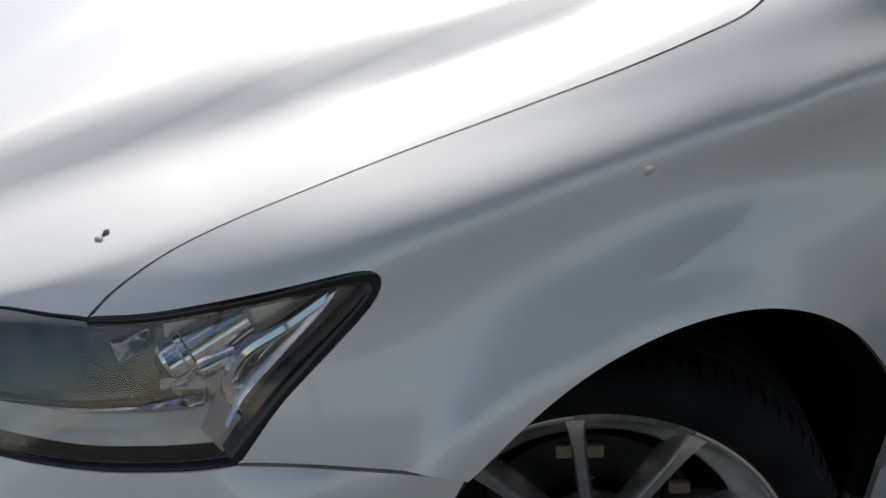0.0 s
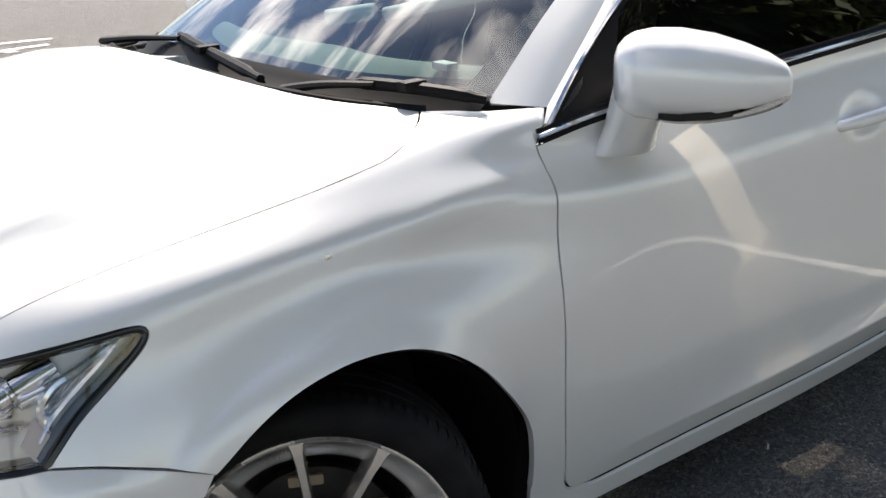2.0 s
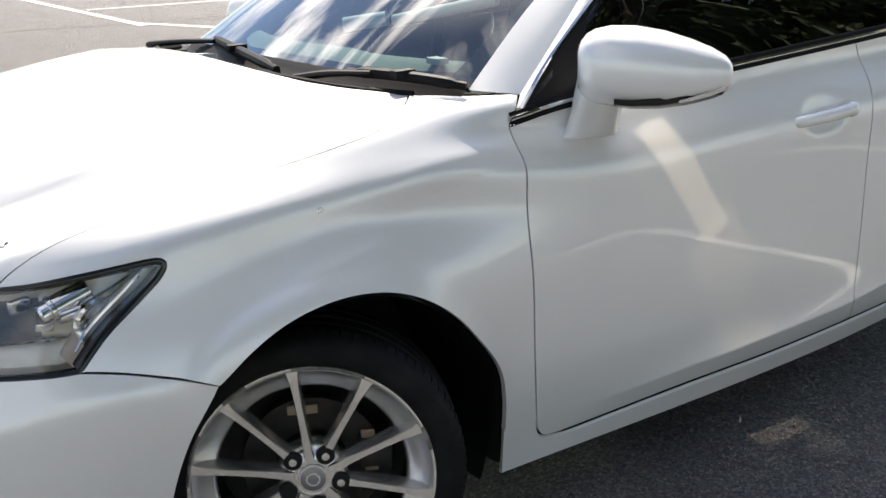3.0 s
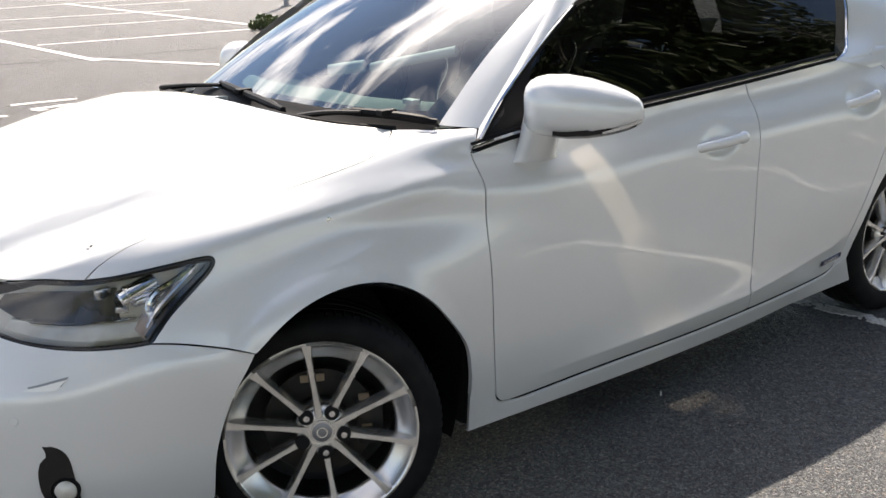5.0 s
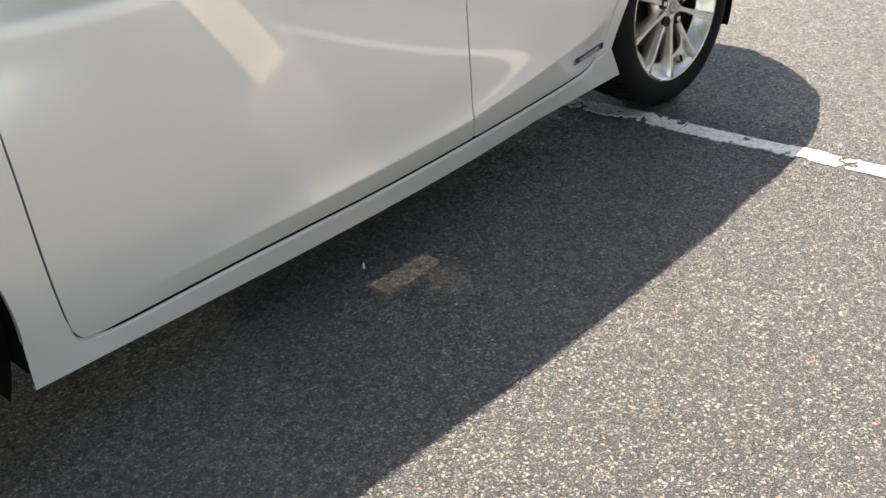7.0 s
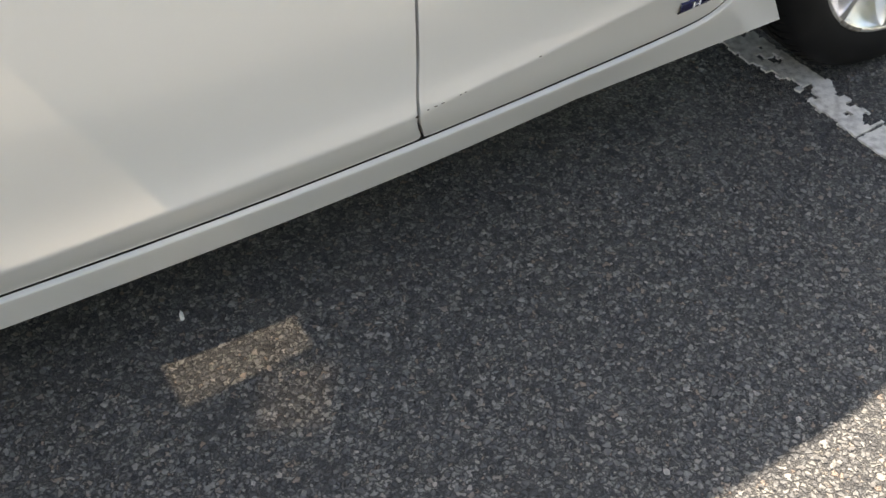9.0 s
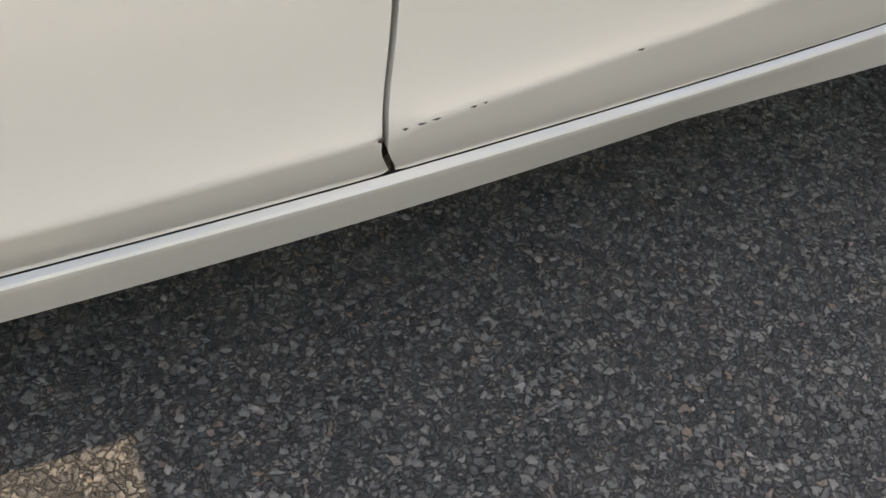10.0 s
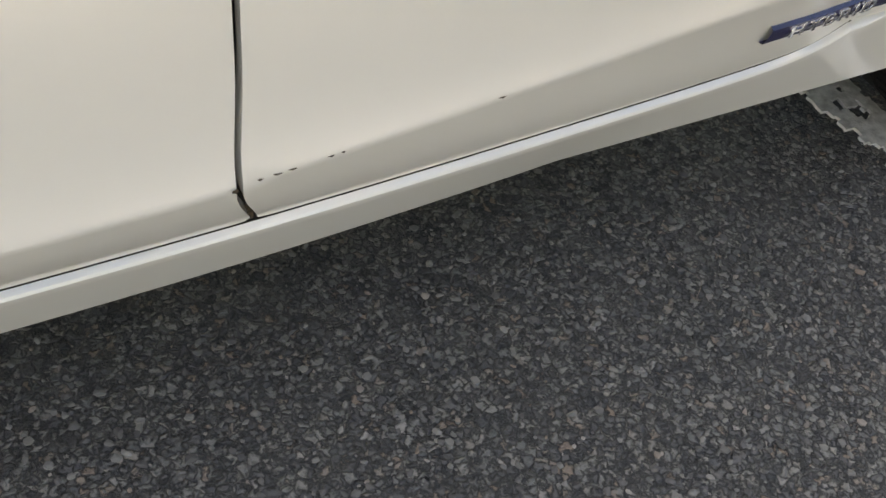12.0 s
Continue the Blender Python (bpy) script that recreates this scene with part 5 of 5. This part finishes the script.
# ---- cabin ----
def dash_sheet(z_add, x_add, mat, name, label):
    rows = []
    for u in np.linspace(0, 1, 8):
        r = []
        for t in np.linspace(-1, 1, 21):
            x = .60 - .24 * (1 - t * t) + u * .42 + x_add
            r.append((x, -.66 * t, .985 + .035 * math.sin(math.pi * u) - .10 * max(0, u - .8) * 5 * .5 + z_add))
        rows.append(r)
    return part(name, sheet(rows), mat, car, label)


dash_sheet(0.0, -0.02, CABIN, "dashboard", "dark dashboard")
PALEDASH = material("pale_dash_cover", (0.20, 0.225, 0.20), 0.8, bump=(200, 0.2, 0.002))
rows = []
for u in np.linspace(0, 1, 6):
    rows.append([(.60 - .17 * (1 - t * t) + u * (.06 + .16 * (1 - abs(t))), -.60 * t, 1.022 + .02 * math.sin(math.pi * u)) for t in np.linspace(-.9, .95, 21)])
part("dash_cover", sheet(rows), PALEDASH, car, "pale green-grey cover lying on the dashboard")
bm = bmesh.new()
box(bm, (.03, .05, .015), (.56, -.50, 1.045), 0.004)
part("toll_tag", bm, PALE, car, "small white tag on the dashboard")
roll = tube([(.70, -.10, 1.10), (.84, -.36, 1.155)], .016, 14)
part("paper_roll", roll, PALE, car, "white paper roll on the dashboard")
roll = tube([(.64, .06, 1.085), (.72, -.03, 1.10)], .02, 14)
part("paper_roll", roll, PALE, car, "white paper roll on the dashboard")
for sy in (-.36, .36):
    ring = [(1.02 + .06 * math.sin(a), sy + .18 * math.cos(a), 1.0 + .17 * math.sin(a)) for a in np.linspace(0, 2 * math.pi, 33)]
    if sy > 0:
        part("steering_wheel", tube(ring, .015, 8), CABIN, car, "dark steering wheel")
    bm = bmesh.new()
    box(bm, (.16, .48, .62), (1.62, sy, .78), 0.06, 3, Matrix.Rotation(radians(14), 4, "Y"))
    part("seat_back", bm, SEAT, car, "dark leather front seat", 60)
    bm = bmesh.new()
    box(bm, (.11, .26, .17), (1.74, sy, 1.19), 0.045, 3, Matrix.Rotation(radians(10), 4, "Y"))
    part("headrest", bm, SEAT, car, "", 60)
    for dy in (-.05, .05):
        part("headrest_post", tube([(1.70, sy + dy, 1.0), (1.735, sy + dy, 1.14)], .006, 8), CHROME, car)
bm = bmesh.new()
box(bm, (.18, 1.15, .55), (2.45, 0, .80), 0.06, 3, Matrix.Rotation(radians(14), 4, "Y"))
part("rear_seat", bm, SEAT, car, "dark leather rear bench", 60)
bm = bmesh.new()
box(bm, (2.1, 1.3, .03), (1.55, 0, .46), 0.01)
part("cabin_floor", bm, CABIN, car)
rows = [[(x, y * 1.0, z - .02) for x, y, z in r] for r in roof_rows]
part("headlining", sheet(rows), TRIM, car, "beige headlining")

# ---- small things on the ground ----
def litter(at, size, mat, label, name="litter"):
    bm = bmesh.new()
    ring = [bm.verts.new((at[0] + size * (1 + .4 * noise.noise(Vector((k, at[0], 1)))) * math.cos(a), at[1] + size * .6 * math.sin(a), .006 + .006 * (k % 3))) for k, a in enumerate(np.linspace(0, 5.6, 8))]
    low = [bm.verts.new(v.co * 1.0 - Vector((0, 0, v.co.z + .001))) for v in ring]
    bm.faces.new(ring)
    for k in range(8):
        bm.faces.new((ring[k], low[k], low[(k + 1) % 8], ring[(k + 1) % 8]))
    return tagged(part(name, bm, mat, None), label, "litter")


litter((1.343, -.765), .0032, PALE, "scrap of white paper lying on the asphalt", "paper_scrap")
twig = part("twig", tube([(3.93, -.44, .006), (3.97, -.435, .010), (4.0, -.44, .007)], .006, 6), BARK, None)
tagged(twig, "short brown twig lying on sunlit asphalt", "twig")
scrape = part("scratch_mark", tube(curve([(2.14, -.80, .004), (2.135, -.835, .006), (2.15, -.86, .004), (2.13, -.88, .004)], 5), .0005, 5, .5), STONE, None)
tagged(scrape, "pale chalky scratch on the asphalt", "scratch mark")


# ---- trees behind the camera, a shrub and a post across the car park ----
def leaf_cloud(centres, radii, count, size):
    verts, faces = [], []
    for c, r in zip(centres, radii):
        for _ in range(count):
            d = rng.standard_normal(3)
            d /= np.linalg.norm(d)
            p = np.array(c) + d * r * rng.uniform(0.45, 1.05) * (1, 1, 0.8)
            u = rng.standard_normal(3)
            u /= np.linalg.norm(u)
            v = np.cross(u, rng.standard_normal(3))
            v /= np.linalg.norm(v)
            s = size * rng.uniform(0.6, 1.3)
            k = len(verts)
            verts += [p - u * s, p + v * s * .45, p + u * s, p - v * s * .45 + np.cross(u, v) * s * .2]
            faces.append((k, k + 1, k + 2, k + 3))
    return verts, faces


def tree(x, y, height, spread, label):
    t = thing("tree", label, "tree", (x, y, 0), "trees round the car park")
    part("trunk", tube(curve([(0, 0, -.05), (.1, .05, height * .25), (-.05, .1, height * .5), (.1, 0, height * .8)], 5), [.20 - .15 * i / 15 for i in range(16)], 10), BARK, t)
    cs, rs = [], []
    for k in range(12):
        a, h = rng.uniform(0, 6.28), rng.uniform(.36, .95) * height
        rr = spread * (1.05 - abs(h / height - .6)) * rng.uniform(.4, .85)
        e = (rr * math.cos(a), rr * math.sin(a), h)
        cs.append(e)
        rs.append(spread * rng.uniform(.32, .5))
        part("limb", tube([(0, 0, h * .55), (e[0] * .5, e[1] * .5, h * .8), e], [.07, .045, .02], 6), BARK, t)
    v, f = leaf_cloud(cs, rs, 700, .20)
    mesh_object("crown", v, f, LEAF, t, smooth=False)
    return t


for x, y, h, s in ((-10, -13, 10.0, 3.8), (-4, -13.5, 11.5, 4.2), (2.5, -12.5, 12.0, 4.2), (8, -11.5, 12.5, 4.2), (12.5, -11, 13.0, 4.2), (16.5, -12.5, 13.0, 4.2), (21, -11, 13.5, 4.4), (26.5, -13, 13.0, 4.4), (33, -14, 13.5, 4.6)):
    tree(x, y, h, s, "leafy broad tree standing along the car park edge")
shrub = thing("shrub", "small green shrub at the far bay edge", "shrub", (8.75, 15.6, 0))
v, f = leaf_cloud([(0, 0, .12), (.2, .05, .17), (-.16, 0, .1), (.06, .1, .22), (.36, 0, .14)], [.15, .14, .12, .11, .14], 260, .035)
mesh_object("leaves", v, f, LEAF, shrub, smooth=False)
part("stems", tube([(0, 0, -.02), (.03, .02, .2)], .015, 6), BARK, shrub)
post = thing("lamp_post", "grey metal post across the car park", "post", (13.4, 22.8, 0))
part("shaft", tube([(0, 0, -.02), (0, 0, 4.5)], .07, 14), GREY, post)
part("base_plate", lathe([(.001, 0), (.16, 0), (.16, .02)], 20), GREY, post).rotation_euler = (radians(90), 0, 0)

# ---- added area lamps in place of sun thrown down by the door mirror's curved glass, on the door and the ground ----
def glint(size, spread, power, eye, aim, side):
    """An added lamp beam that stands in for mirrored sun; side: the way in which the first size lies."""
    lamp_ob = new("glint_stand_in", bpy.data.lights.new("glint_stand_in", "AREA"))
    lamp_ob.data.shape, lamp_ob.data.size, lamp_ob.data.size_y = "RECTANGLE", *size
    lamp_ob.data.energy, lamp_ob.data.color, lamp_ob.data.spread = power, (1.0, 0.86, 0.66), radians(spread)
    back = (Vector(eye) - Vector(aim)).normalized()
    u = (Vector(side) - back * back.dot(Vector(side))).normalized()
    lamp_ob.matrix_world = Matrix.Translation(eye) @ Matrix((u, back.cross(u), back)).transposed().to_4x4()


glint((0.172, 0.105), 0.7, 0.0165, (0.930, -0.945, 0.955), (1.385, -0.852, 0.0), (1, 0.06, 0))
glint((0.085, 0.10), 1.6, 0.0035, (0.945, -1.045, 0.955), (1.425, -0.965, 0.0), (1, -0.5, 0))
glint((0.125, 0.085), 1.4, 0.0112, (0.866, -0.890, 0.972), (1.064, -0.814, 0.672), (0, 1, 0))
